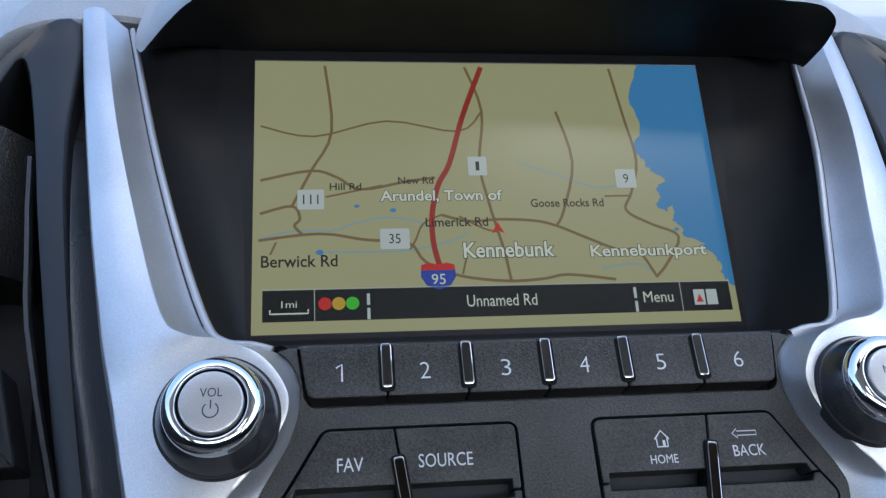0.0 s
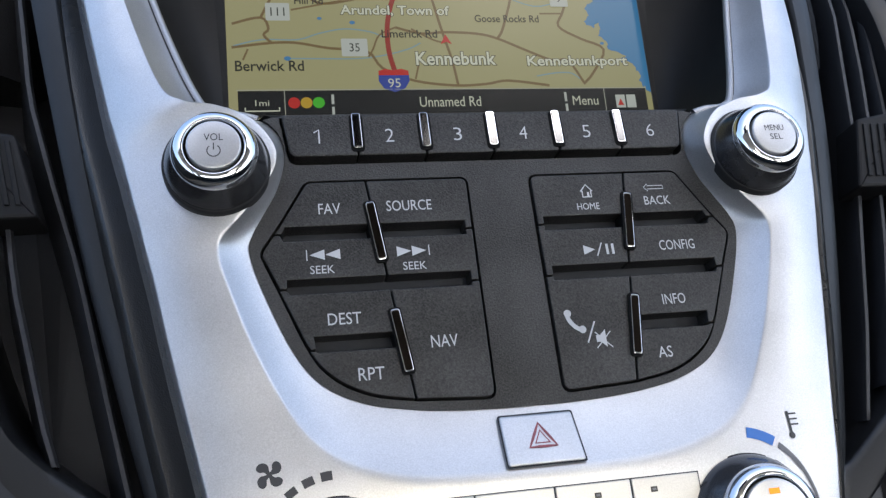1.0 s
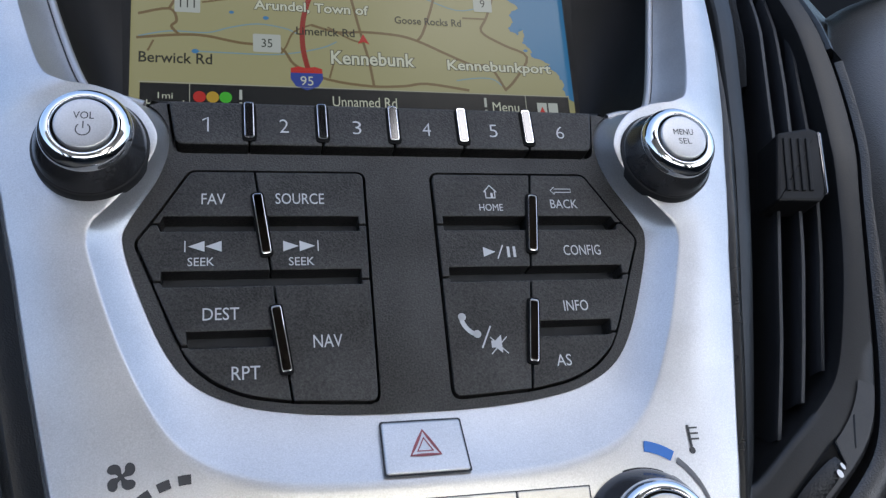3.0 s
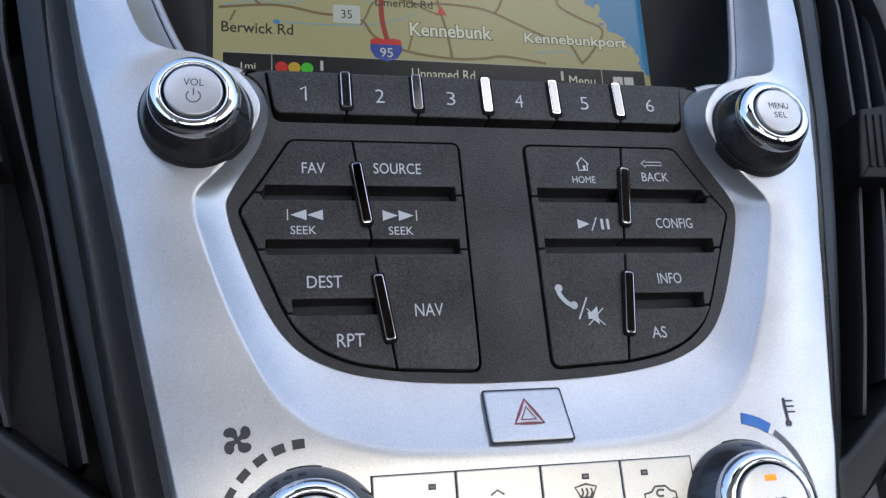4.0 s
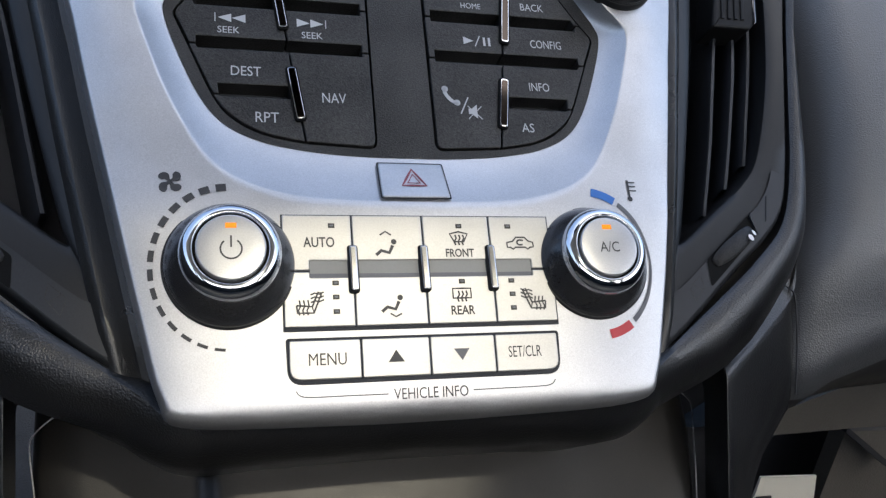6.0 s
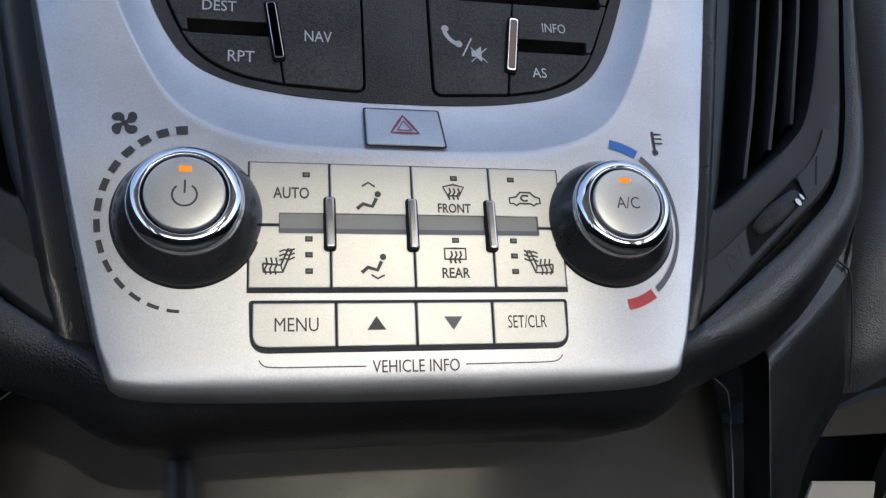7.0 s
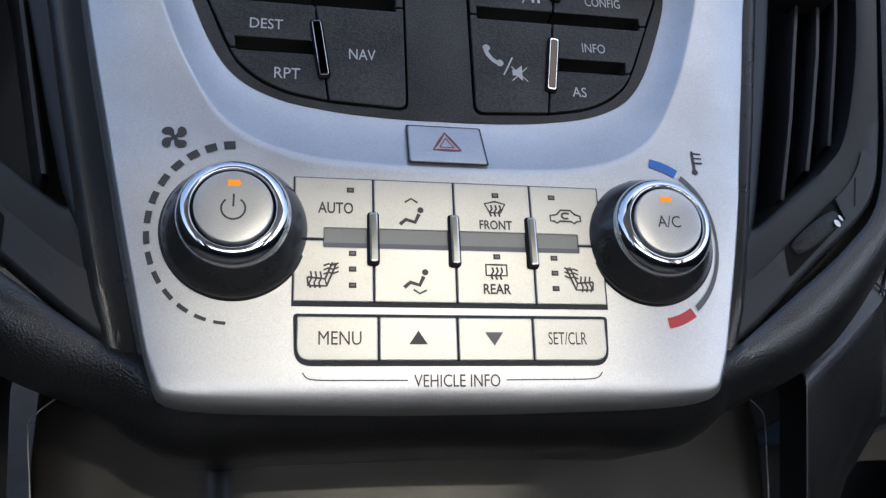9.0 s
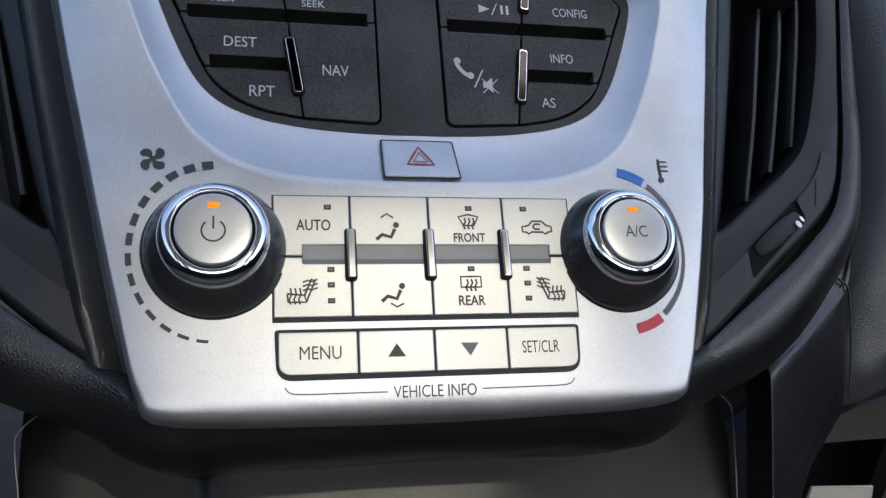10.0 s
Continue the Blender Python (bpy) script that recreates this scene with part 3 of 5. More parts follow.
for i, (poly, rad) in enumerate(group):
    body = key(poly, rad, TOP, -5.5, 0.34)
    k = part(names_l[i], body, BLACK_KEY, radio)
    part("legend", left_legend[i], WHITE, k, "white printed legend")
    k = part(names_r[i], mirrored(body), BLACK_KEY, radio)
    part("legend", right_legend[i], WHITE, k, "white printed legend")


def bar(a, b, wide, w0, w1, edge=0.45):
    """An upright chrome strip between two points."""
    a, b = Vector(a), Vector(b)
    d = (b - a).normalized()
    o = Vector((-d.y, d.x)) * wide / 2
    poly = rounded([tuple(a + o), tuple(b + o), tuple(b - o), tuple(a - o)], wide * 0.3, 3)
    return block(poly, w1, w0, edge), sheet(inset(poly, -0.35), w0 + 0.6)


for a, b in (((-40.0, -23.6), (-37.7, -41.5)), ((-35.8, -56.3), (-33.3, -74.2))):
    for fix in ((lambda g: g), mirrored):
        strip = part("accent_bar", fix(bar(a, b, 2.6, -4.5, 2.35, 0.15)[0]), CHROME, radio, "thin chrome strip, its face coloured dark as a reflection of the cabin")
        # Mirror-flat chrome face; its dark reflection is painted in.
        part("face", fix(bar(Vector(a).lerp(Vector(b), 0.025), Vector(a).lerp(Vector(b), 0.975), 2.2, 1.5, 2.45, 0.12)[0]), CHROME_DARKENED, strip)
        part("rim", fix(bar(Vector(a).lerp(Vector(b), -0.035), Vector(a).lerp(Vector(b), 1.035), 3.7, -4.4, 1.75, 0.1)[0]), BLACK_RIM, strip, "black rim")

# preset keys 1 to 6
CUTS = [-63.7, -41.9, -21.2, -0.2, 20.9, 41.6, 63.7]
for i in range(6):
    a, b = CUTS[i] + (J if i else 0), CUTS[i + 1] - (J if i < 5 else 0)
    a2, b2 = (a + 2.1 if i == 0 else a + 0.1), (b - 2.1 if i == 5 else b + 0.1)
    poly = [(a, 5.4), (b, 5.4), (b2, -8.2), (a2, -8.2)]
    k = part("preset_key", key(poly, [0.5, 0.5, 2.2 if i == 5 else 0.3, 2.2 if i == 0 else 0.3], 1.9, -5.5, 0.5), BLACK_KEY, radio)
    digit = ribbon([(-54.6, -0.6), (-53.1, 0.3), (-53.1, -4.2)], 0.45, 2.0) if i == 0 else words(str(i + 1), (-53.4, -32.0, -11.0, 9.9, 30.7, 52.3)[i], -1.9, 2.7, 4.5, 2.0, bold=-0.012)
    part("legend", digit, WHITE, k, "white printed number")
    if i:
        strip = part("preset_divider", bar((CUTS[i] + 0.05, 5.4), (CUTS[i] + 0.15, -6.2), 2.7, -4.5, 2.75, 0.15)[0], CHROME, radio, "chrome strip between preset keys")
        # Chrome face too, coloured dimmer to tone down its reflection.
        part("face", bar((CUTS[i] + 0.05, 4.9), (CUTS[i] + 0.15, -5.85), 2.25, 2.0, 2.86, 0.1)[0], CHROME_DIMMED, strip)
        part("rim", bar((CUTS[i] + 0.05, 5.3), (CUTS[i] + 0.17, -7.1), 4.1, -4.4, 2.2, 0.1)[0], BLACK_RIM, strip, "black rim")

# ---- knobs ----
def knob(name, at, foot, sizes, legend, label, lamp=False, group="round knobs", lean=0.0):
    """A round knob: black skirt, chrome ring and a silver push cap with a legend."""
    u, v = at
    base_r, ring_r, cap_r, top = sizes
    k = thing(name, (u, v, foot), label, "knob", group)
    spin = lambda profile, n=64: turned(profile, u, v, n, lean, foot)
    part("collar", spin([(base_r + 0.45, foot - 3), (base_r + 0.45, foot + 0.3), (base_r + 0.25, foot + 0.55), (base_r - 0.4, foot + 0.6), (base_r - 0.6, foot - 0.5)], 64), RUBBER, k, smooth=40)
    low = top - (ring_r - cap_r - 1.05) * 1.1
    reach = base_r - ring_r
    skirt = [(base_r - 0.5, foot - 0.5), (base_r - 0.1, foot + 1.0)] + [(ring_r + 0.03 + (reach - 0.35) * (1 - f ** 1.25), foot + 1.4 + (low - 0.25 - foot - 1.4) * f) for f in (0.05, 0.18, 0.32, 0.48, 0.64, 0.8, 0.92, 1.0)] + [(ring_r - 1, low - 0.3)]
    part("skirt", spin(skirt, 80), GLOSS, k, "smooth glossy black skirt", smooth=40)
    g = cap_r + 0.85
    wide = ring_r - g
    ring = [(g, top - 1.8), (g, top - 0.35), (g + 0.12, top - 0.12), (g + 0.35, top)]
    ring += [(g + 0.35 + (wide - 0.35) * math.sin(radians(a)), top - (top - low) * (1 - math.cos(radians(a)))) for a in (8, 16, 24, 32, 40, 48, 56, 64, 72, 80, 88)] + [(ring_r - 0.1, low - 0.3), (ring_r - 0.6, low - 0.4)]
    part("chrome_ring", spin(ring, 80), CHROME, k, "polished chrome ring", smooth=50)
    part("groove", spin([(g + 0.05, top - 1.6), (0.001, top - 1.6)], 64), BLACK_RIM, k)
    cap = part("push_cap", spin([(cap_r + 0.1, top - 1.7), (cap_r + 0.1, top + 0.15), (cap_r, top + 0.36), (cap_r - 0.2, top + 0.48), (cap_r - 0.45, top + 0.52), (cap_r * 0.5, top + 0.56), (0.001, top + 0.58)], 64), CAP, k, "satin silver push cap", smooth=40)
    v += lean * (top - foot)
    dome = lambda x, y: top + 0.58 - 0.07 * ((x - u) ** 2 + (y - v) ** 2) / cap_r ** 2
    for geo in legend(u, v, dome):
        part("legend", geo, INK, cap, "dark printed legend")
    if lamp:
        w = cap_r * 0.16
        part("indicator", block([(u - w, v + cap_r * 0.58), (u + w, v + cap_r * 0.58), (u + w, v + cap_r * 0.74), (u - w, v + cap_r * 0.74)], 0.2, -0.5, 0.1, dome), AMBER, cap, "lit amber indicator")
    return k


def power_sign(cu, cv, r, w, on):
    arc = [(cu + r * math.sin(radians(a)), cv + r * math.cos(radians(a))) for a in range(35, 326, 15)]
    return merged(ribbon(arc, r * 0.17, w, on, fine=0.5), ribbon([(cu, cv + r * 0.15), (cu, cv + r * 1.35)], r * 0.17, w, on))


knob("volume_knob", (-82.2, -13.8), 9.3, (14.2, 11.5, 7.0, 20.9), lambda u, v, d: [words("VOL", u, v + 2.1, 4.9, 2.1, 0.08, d), power_sign(u, v - 1.9, 1.7, 0.08, d)],
     "black and chrome volume knob with a silver cap")
knob("menu_knob", (82.2, -13.8), 9.3, (14.2, 11.5, 7.0, 20.9), lambda u, v, d: [words("MENU", u, v + 1.5, 6.3, 1.9, 0.08, d), words("SEL", u, v - 1.5, 4.1, 1.9, 0.08, d)],
     "black and chrome menu knob with a silver cap")
knob("fan_knob", (-55.6, -123.3), 6.4, (18.0, 13.8, 9.2, 18.2), lambda u, v, d: [power_sign(u, v - 0.6, 2.8, 0.08, d)], "black and chrome fan knob with a lit amber lamp", True, lean=0.09)
knob("temperature_knob", (55.6, -123.3), 6.4, (18.0, 13.8, 9.2, 18.2), lambda u, v, d: [words("A/C", u, v - 0.3, 6.4, 3.3, 0.08, d)], "black and chrome temperature knob with a lit amber lamp", True, lean=0.09)

# ---- climate keys ----
climate = thing("climate_key_panel", (0, -126, 6), "satin silver climate control keys with dark symbols", "climate control")
part("gap", grid([[(u, v, on_key(u, v) + 0.12) for u in (-41.4, 41.4)] for v in (-108.4, -125.6, -142.9)]), DARK, climate)
PR = 0.72


def heated_seat(cu, cv, s):
    g = [ribbon([(-3.6, -0.6), (-3.4, -2.8), (1.2, -2.8), (0.8, -1.0), (-3.6, -0.6)], 0.52, PR, on_key, at=(cu, cv), size=1),
         ribbon([(1.2, -2.8), (3.6, 3.0), (2.6, 3.2), (0.8, -1.0)], 0.52, PR, on_key, at=(cu, cv), size=1)]
    for k in range(3):
        g.append(ribbon([(-2.8 + 1.2 * k, -3.4), (-3.1 + 1.2 * k, -2.0), (-2.5 + 1.2 * k, -0.8), (-2.8 + 1.2 * k, 0.9)], 0.46, PR, on_key, at=(cu, cv)))
        g.append(ribbon([(0.4, 0.2 + 1.1 * k), (1.6, 0.7 + 1.1 * k), (2.8, 0.4 + 1.1 * k), (4.2, 1.0 + 1.1 * k)], 0.46, PR, on_key, at=(cu, cv)))
    geo = merged(*g)
    if s < 0:
        geo = [(2 * cu - p[0], p[1], p[2] + on_key(2 * cu - p[0], p[1]) - on_key(p[0], p[1])) for p in geo[0]], geo[1]
    return geo


def airflow(cu, cv, up):
    dy = -0.6 if up else 0.9
    g = [disc(cu + 2.5, cv + 1.5 + dy, 0.85, PR, on_key, 12), ribbon([(2.1, 0.4 + dy), (1.0, -1.9 + dy), (-1.4, -1.2 + dy), (-3.0, -2.6 + dy)], 1.0, PR, on_key, at=(cu, cv))]
    g.append(ribbon([(-1.6, 3.0), (0.1, 4.1), (1.8, 3.0)] if up else [(-0.6, -2.2), (1.0, -3.2), (2.8, -2.3)], 0.5, PR, on_key, at=(cu, cv)))
    return merged(*g)


def defrost(cu, cv, front):
    waves = [ribbon([(x, -2.0), (x - 0.4, -0.9), (x + 0.3, 0.2), (x, 1.3)], 0.52, PR, on_key, at=(cu, cv)) for x in (-1.1, 0.1, 1.3)]
    if front:
        pane = [(-2.8, 1.6), (0, 2.3), (2.8, 1.6), (1.5, -0.9), (-1.5, -0.9)]
    else:
        pane = [(-2.8, 2.0), (2.8, 2.0), (2.8, -0.9), (-2.8, -0.9)]
    return merged(ribbon(pane, 0.52, PR, on_key, True, (cu, cv)), *waves)


def car_sign(cu, cv):
    body = [(-4.2, -1.3), (-4.3, 0.2), (-2.4, 0.6), (-1.2, 1.9), (1.6, 1.9), (2.8, 0.7), (4.2, 0.3), (4.3, -1.2), (3.2, -1.3), (2.4, -1.9), (1.6, -1.3), (-1.6, -1.3), (-2.4, -1.9), (-3.2, -1.3)]
    loop = curve([(1.1, 0.9), (-0.4, 1.0), (-1.0, 0.2), (-0.3, -0.5), (0.9, -0.4)], 4)
    return merged(ribbon(body, 0.52, PR, on_key, True, (cu, cv)), ribbon(loop, 0.55, PR, on_key, at=(cu, cv)))


def unlit_lamp(c, k):
    u, v = c
    box = lambda a, b: [(u - a, v - b), (u + a, v - b), (u + a, v + b), (u - a, v + b)]
    lamp_body = part("indicator", block(box(0.95, 0.7), 0.72, 0.0, 0.12, on_key), LED_OFF, k, "small unlit indicator")
    part("lens", block(box(0.55, 0.3), 0.8, 0.4, 0.1, on_key), GREYINK, lamp_body, "pale lens")


COLS = [-41.2, -20.9, 0.5, 21.6, 41.2]
upper_sign = [words("AUTO", -30.6, -117.0, 8.9, 3.0, PR, on_key, bold=0.016), airflow(-11.0, -117.8, True), merged(defrost(11.7, -116.0, True), words("FRONT", 11.7, -120.4, 8.8, 2.5, PR, on_key, bold=0.02)), car_sign(31.3, -117.4)]
lower_sign = [heated_seat(-34.0, -135.0, 1), airflow(-10.2, -136.2, False), merged(defrost(11.2, -133.4, False), words("REAR", 11.2, -137.9, 7.2, 2.6, PR, on_key, bold=0.02)), heated_seat(34.0, -135.0, -1)]
upper_name = ["auto_key", "upper_air_key", "front_defrost_key", "recirculation_key"]
lower_name = ["heated_seat_key", "lower_air_key", "rear_defrost_key", "heated_seat_key"]
lamps_up = {0: [(-26.8, -111.9)], 2: [(12.0, -111.9)], 3: [(27.8, -111.9)]}
lamps_low = {0: [(-26.3, -129.2), (-26.3, -133.3), (-26.3, -137.5)], 2: [(11.5, -129.2)], 3: [(27.2, -129.2), (27.2, -133.3), (27.2, -137.5)]}
for i in range(4):
    a, b = COLS[i] + 0.2, COLS[i + 1] - 0.2
    sa, sb = max(a, -33.6), min(b, 34.3)
    top_poly = [(a, -108.7), (b, -108.7), (b, -125.3 if i == 3 else -122.4)] + ([(sb, -125.3), (sb, -122.4)] if i == 3 else []) + ([(sa, -122.4), (sa, -125.3), (a, -125.3)] if i == 0 else [(a, -122.4)])
    low_poly = [(a, -125.9 if i == 0 else -127.6)] + ([(sa, -125.9), (sa, -127.6)] if i == 0 else []) + ([(sb, -127.6), (sb, -125.9), (b, -125.9)] if i == 3 else [(b, -127.6)]) + [(b, -141.7), (a, -141.7)]
    k = part(upper_name[i], block(rounded(top_poly, 0.3, 2), 0.6, -1.5, 0.3, on_key), SILVER_KEY, climate)
    part("legend", upper_sign[i], INK, k, "dark printed symbol")
    for c in lamps_up.get(i, ()):
        unlit_lamp(c, k)
    k = part(lower_name[i], block(rounded(low_poly, 0.3, 2), 0.6, -1.5, 0.3, on_key), SILVER_KEY, climate)
    part("legend", lower_sign[i], INK, k, "dark printed symbol")
    for c in lamps_low.get(i, ()):
        unlit_lamp(c, k)
part("slot", grid([[(u, v, on_key(u, v) + 0.2) for u in (-33.5, 34.2)] for v in (-122.3, -125.6, -127.7)]), SLOT, climate, "recessed grey slot")
# Grey step whose colour stands in for the shading low in the slot.
part("slot_ledge", grid([[(u, v, on_key(u, v) + d) for u in (-33.5, 34.2)] for v, d in ((-126.3, 0.22), (-126.4, 0.45), (-127.7, 0.5))]), GREYINK, climate, "lower ledge of the slot, coloured darker as shading")
for u in (-21.0, 0.2, 21.2):
    body, _ = bar((u, -118.0), (u, -132.4), 3.1, 3.0, 8.2)
    strip = part("divider", body, PIANO, climate, "dark strip between climate keys")
    part("face", bar((u, -118.5), (u, -131.9), 2.1, 6.0, 9.2)[0], SATIN, strip, "satin chrome face")

info = thing("vehicle_info_keys", (0, -151, 5), "row of four satin silver vehicle info keys", "car switches")
ROW = rounded([(-40.6, -145.0), (40.6, -145.0), (40.2, -157.4), (-40.2, -157.4)], [0.8, 0.8, 4.0, 4.0], 6)
part("gap", sheet(inset(ROW, -0.3), 0.12, on_key), DARK, info)
IC = [-40.2, -19.8, 0.3, 20.2, 40.2]
signs = [words("MENU", -29.4, -150.9, 10.6, 3.4, PR, on_key), sheet([(-12.2, -152.4), (-7.4, -152.4), (-9.8, -148.9)], PR, on_key),
         sheet([(7.4, -149.2), (12.2, -149.2), (9.8, -152.7)], PR, on_key), words("SET/CLR", 29.4, -150.7, 10.4, 3.3, PR, on_key)]
for i, name in enumerate(["menu_key", "up_key", "down_key", "set_key"]):
    a, b = IC[i] + 0.22, IC[i + 1] - 0.22
    poly = rounded([(a, -145.5), (b, -145.5), (b, -156.4), (a, -156.4)], [0.6, 0.6, 3.4 if i == 3 else 0.4, 3.4 if i == 0 else 0.4], 5)
    k = part(name, block(poly, 0.6, -1.5, 0.3, on_key), SILVER_KEY, info)
    part("legend", signs[i], INK if i != 2 else GREYINK, k, "dark printed legend")

# ---- the screen, its recess and hood ----
BOT, TOPS = Vector((0, 26.5, -46.0)), Vector((0, 124.5, -34.5))
UPWARD = (TOPS - BOT).normalized()
FACE = Vector((0, -UPWARD.z, UPWARD.y))
WIDE, HIGH = 161.0, 98.7


def on_screen(geo, lift):
    """Lays a flat drawing (x from the left, y from the bottom of the screen) on the screen."""
    return [tuple(BOT + Vector((p[0] - WIDE / 2, 0, 0)) + UPWARD * p[1] + FACE * lift) for p in geo[0]], geo[1]


display = thing("navigation_display", tuple(BOT), "lit navigation display showing a road map", "display")
rect = lambda x0, x1, y0, y1: [(x0, y0), (x1, y0), (x1, y1), (x0, y1)]
part("casing", on_screen(plate(rect(-12, WIDE + 12, -8, HIGH + 8), [rect(0, WIDE, 0, HIGH)], 0.0, -3.0), 2.2), PIANO, display, "black display frame")
part("map_land", on_screen(sheet(rect(-1, WIDE + 1, -1, HIGH + 1), 0), 0.0), LAND, display, "tan map background")
coast = [(139, 98.7), (134, 86), (137, 74), (133, 66), (136.1, 60.6), (138.2, 56.5), (143.0, 53.0), (139, 49.5), (140.5, 46.8), (138.5, 43.2), (141.5, 41.2), (143.2, 43.4), (144.8, 40.6), (143.4, 37.8), (146.5, 35.1), (146.5, 31.6), (150.1, 30.3), (153.6, 29.0), (151.5, 26.5), (155.4, 25.6), (157.9, 21.5), (158.6, 16.7), (161, 13.5)]
wavy = [Vector(p) + Vector((noise.noise((p[0] * 0.9, p[1] * 0.9, 3)), noise.noise((p[0] * 0.9, p[1] * 0.9, 7)))) * 1.1 for p in (tuple(q) for q in curve(coast, 5))]
part("map_sea", on_screen(sheet([(p[0], p[1]) for p in wavy] + [(WIDE + 1, 13.0), (WIDE + 1, HIGH + 1), (139, HIGH + 1)], 0), 0.05), SEA, display, "blue sea on the map")
roads = [[(1.7, 32.2), (16, 34), (25.2, 34), (36.7, 31.9), (50.7, 30.6), (56.1, 23.8), (67.6, 18.7), (83.1, 16.6), (95.4, 17.1), (104.2, 18.4), (120.3, 16.3)],
         [(2.1, 41.6), (12.5, 44.2), (15.1, 39.7), (13.3, 37.2), (16, 34)],
         [(12.5, 44.2), (18.9, 57.1), (26, 72), (24, 98)],
         [(2.1, 53.6), (18.9, 57.1), (27.5, 54.6), (35.5, 50.1), (51.1, 52.9), (60.9, 54.3)],
         [(74, 98), (79, 80), (76.7, 59.8), (78.6, 46.5), (81.1, 34.7), (82.9, 26.9), (84.3, 16.6)]]
lanes = [[(62.2, 40.5), (71.7, 38), (81.5, 38.6), (93.8, 38), (101.7, 36), (111.9, 31.4), (122.8, 26.8), (129.2, 26.7), (134.5, 17.5)],
         [(101.7, 36), (104.8, 41.4), (110, 60), (106, 80)],
         [(128, 98), (131, 78), (133.5, 60.6), (130, 48.2), (127.2, 41.4), (135.6, 36.1), (144.7, 31.4), (138.9, 21.4), (134.4, 16.8)],
         [(51.1, 28.3), (53.1, 31.5), (55.9, 37.3), (62.2, 40.5)],
         [(7.4, 31.5), (5.5, 27.2)],
         [(70, 25.7), (68.2, 19.3)],
         [(120.1, 46.8), (129.8, 46.9)],
         [(68.2, 39.9), (76.3, 35.4), (81.1, 34.1)],
         [(23.6, 47.4), (42.7, 51.5)],
         [(2, 74), (20, 70), (45, 76), (70, 72), (79, 80)]]
for i, line in enumerate(roads + lanes):
    part("map_road", on_screen(ribbon([tuple(p) for p in curve(line, 4)], 1.0 if i < 8 else 0.7, 0), 0.12), ROAD, display, "brown road on the map")
for line in ([(2.3, 32.8), (12.6, 35.3), (25.3, 35.3), (33.5, 37.9), (43.1, 39.8), (52.5, 38.6), (57.1, 36.6)], [(21.4, 27.8), (32.9, 27.7), (46.9, 27.7), (56.5, 28.9), (66.3, 31.5), (71.3, 34.1)],
             [(115.7, 20.2), (123.5, 21.5), (129.8, 21.4), (133.4, 18.8)], [(90, 60), (104, 55), (118, 50), (128, 52)]):
    part("map_river", on_screen(ribbon([tuple(p) for p in curve(line, 4)], 0.45, 0), 0.08), RIVER, display, "pale blue river on the map")
for x, y, r in ((46, 42.4, 1.1), (33.9, 44, 0.9), (21.4, 27.8, 1.3), (144.4, 34.1, 0.9)):
    part("map_lake", on_screen(disc(x, y, r, 0, flat, 9, 0.7), 0.09), SEA, display, "small blue lake on the map")
part("motorway", on_screen(ribbon([tuple(p) for p in curve([(80, 98), (72, 78), (66.2, 59.7), (61.9, 51.7), (59.2, 41.2), (59, 30.8), (60.7, 21.9)], 5)], 1.9, 0), 0.16), MOTORWAY, display, "dark red motorway on the map")


def map_words(text, x, y, width, height, bold=0.0):
    """A name on the map: small ones dark, towns pale with a dark rim."""
    rim, ink = (MAP_INK, MAP_WHITE) if bold else (MAP_WHITE, MAP_INK)
    if bold:
        part("halo", on_screen(words(text, x, y, width, height, 0, bold=0.055), 0.22), rim, display)
    part("place_name", on_screen(words(text, x, y, width, height, 0, bold=0.022 if bold else 0.012), 0.28), ink, display)


map_words("Hill Rd", 30.3, 51.1, 10.5, 2.5)
map_words("New Rd", 54.2, 53.2, 12.0, 2.5)
map_words("Arundel, Town of", 62.8, 47.3, 41.5, 4.3, bold=0.01)
map_words("Limerick Rd", 67.4, 37.8, 21.2, 3.2)
map_words("Goose Rocks Rd", 106.4, 44.4, 25.8, 3.0)
map_words("Berwick Rd", 14.9, 24.8, 24.4, 4.0)
map_words("Kennebunk", 84.4, 27.6, 30.6, 5.2, bold=0.01)
map_words("Kennebunkport", 133.2, 25.9, 41.0, 5.2, bold=0.01)
for text, x, y, wide in (("111", 18.7, 46.5, 8.8), ("35", 46.2, 32.1, 9.8), ("1", 75.9, 58.5, 6.6), ("9", 128.6, 53.4, 7.4)):
    part("route_sign", on_screen(sheet(rounded(rect(x - wide / 2, x + wide / 2, y - 3.6, y + 3.6), 0.6), 0), 0.3), MAP_SIGN, display, "pale route sign on the map")
    part("route_number", on_screen(words(text, x, y, 1.9 * len(text) - (0.6 if text[0] == "1" else 0), 3.4, 0), 0.36), MAP_INK, display)
shield = [(54.4, 22.6), (57, 23.4), (60, 22.8), (63, 23.4), (65.6, 22.6), (65.8, 18.5), (64, 15.6), (60, 14), (56, 15.6), (54.2, 18.5)]
part("motorway_shield", on_screen(sheet(shield, 0), 0.3), MAP_BLUE, display, "blue motorway shield on the map")
part("shield_top", on_screen(sheet([(54.4, 22.6), (57, 23.4), (60, 22.8), (63, 23.4), (65.6, 22.6), (65.7, 20.8), (54.3, 20.8)], 0), 0.34), MAP_RED, display)
part("shield_number", on_screen(words("95", 60, 17.7, 4.6, 3.6, 0), 0.36), MAP_WHITE, display)
part("own_position", on_screen(sheet([(81.2, 37.6), (83.4, 33.4), (81.2, 34.4), (79.0, 33.4)], 0), 0.4), MAP_RED, display, "red arrow for the car's position")
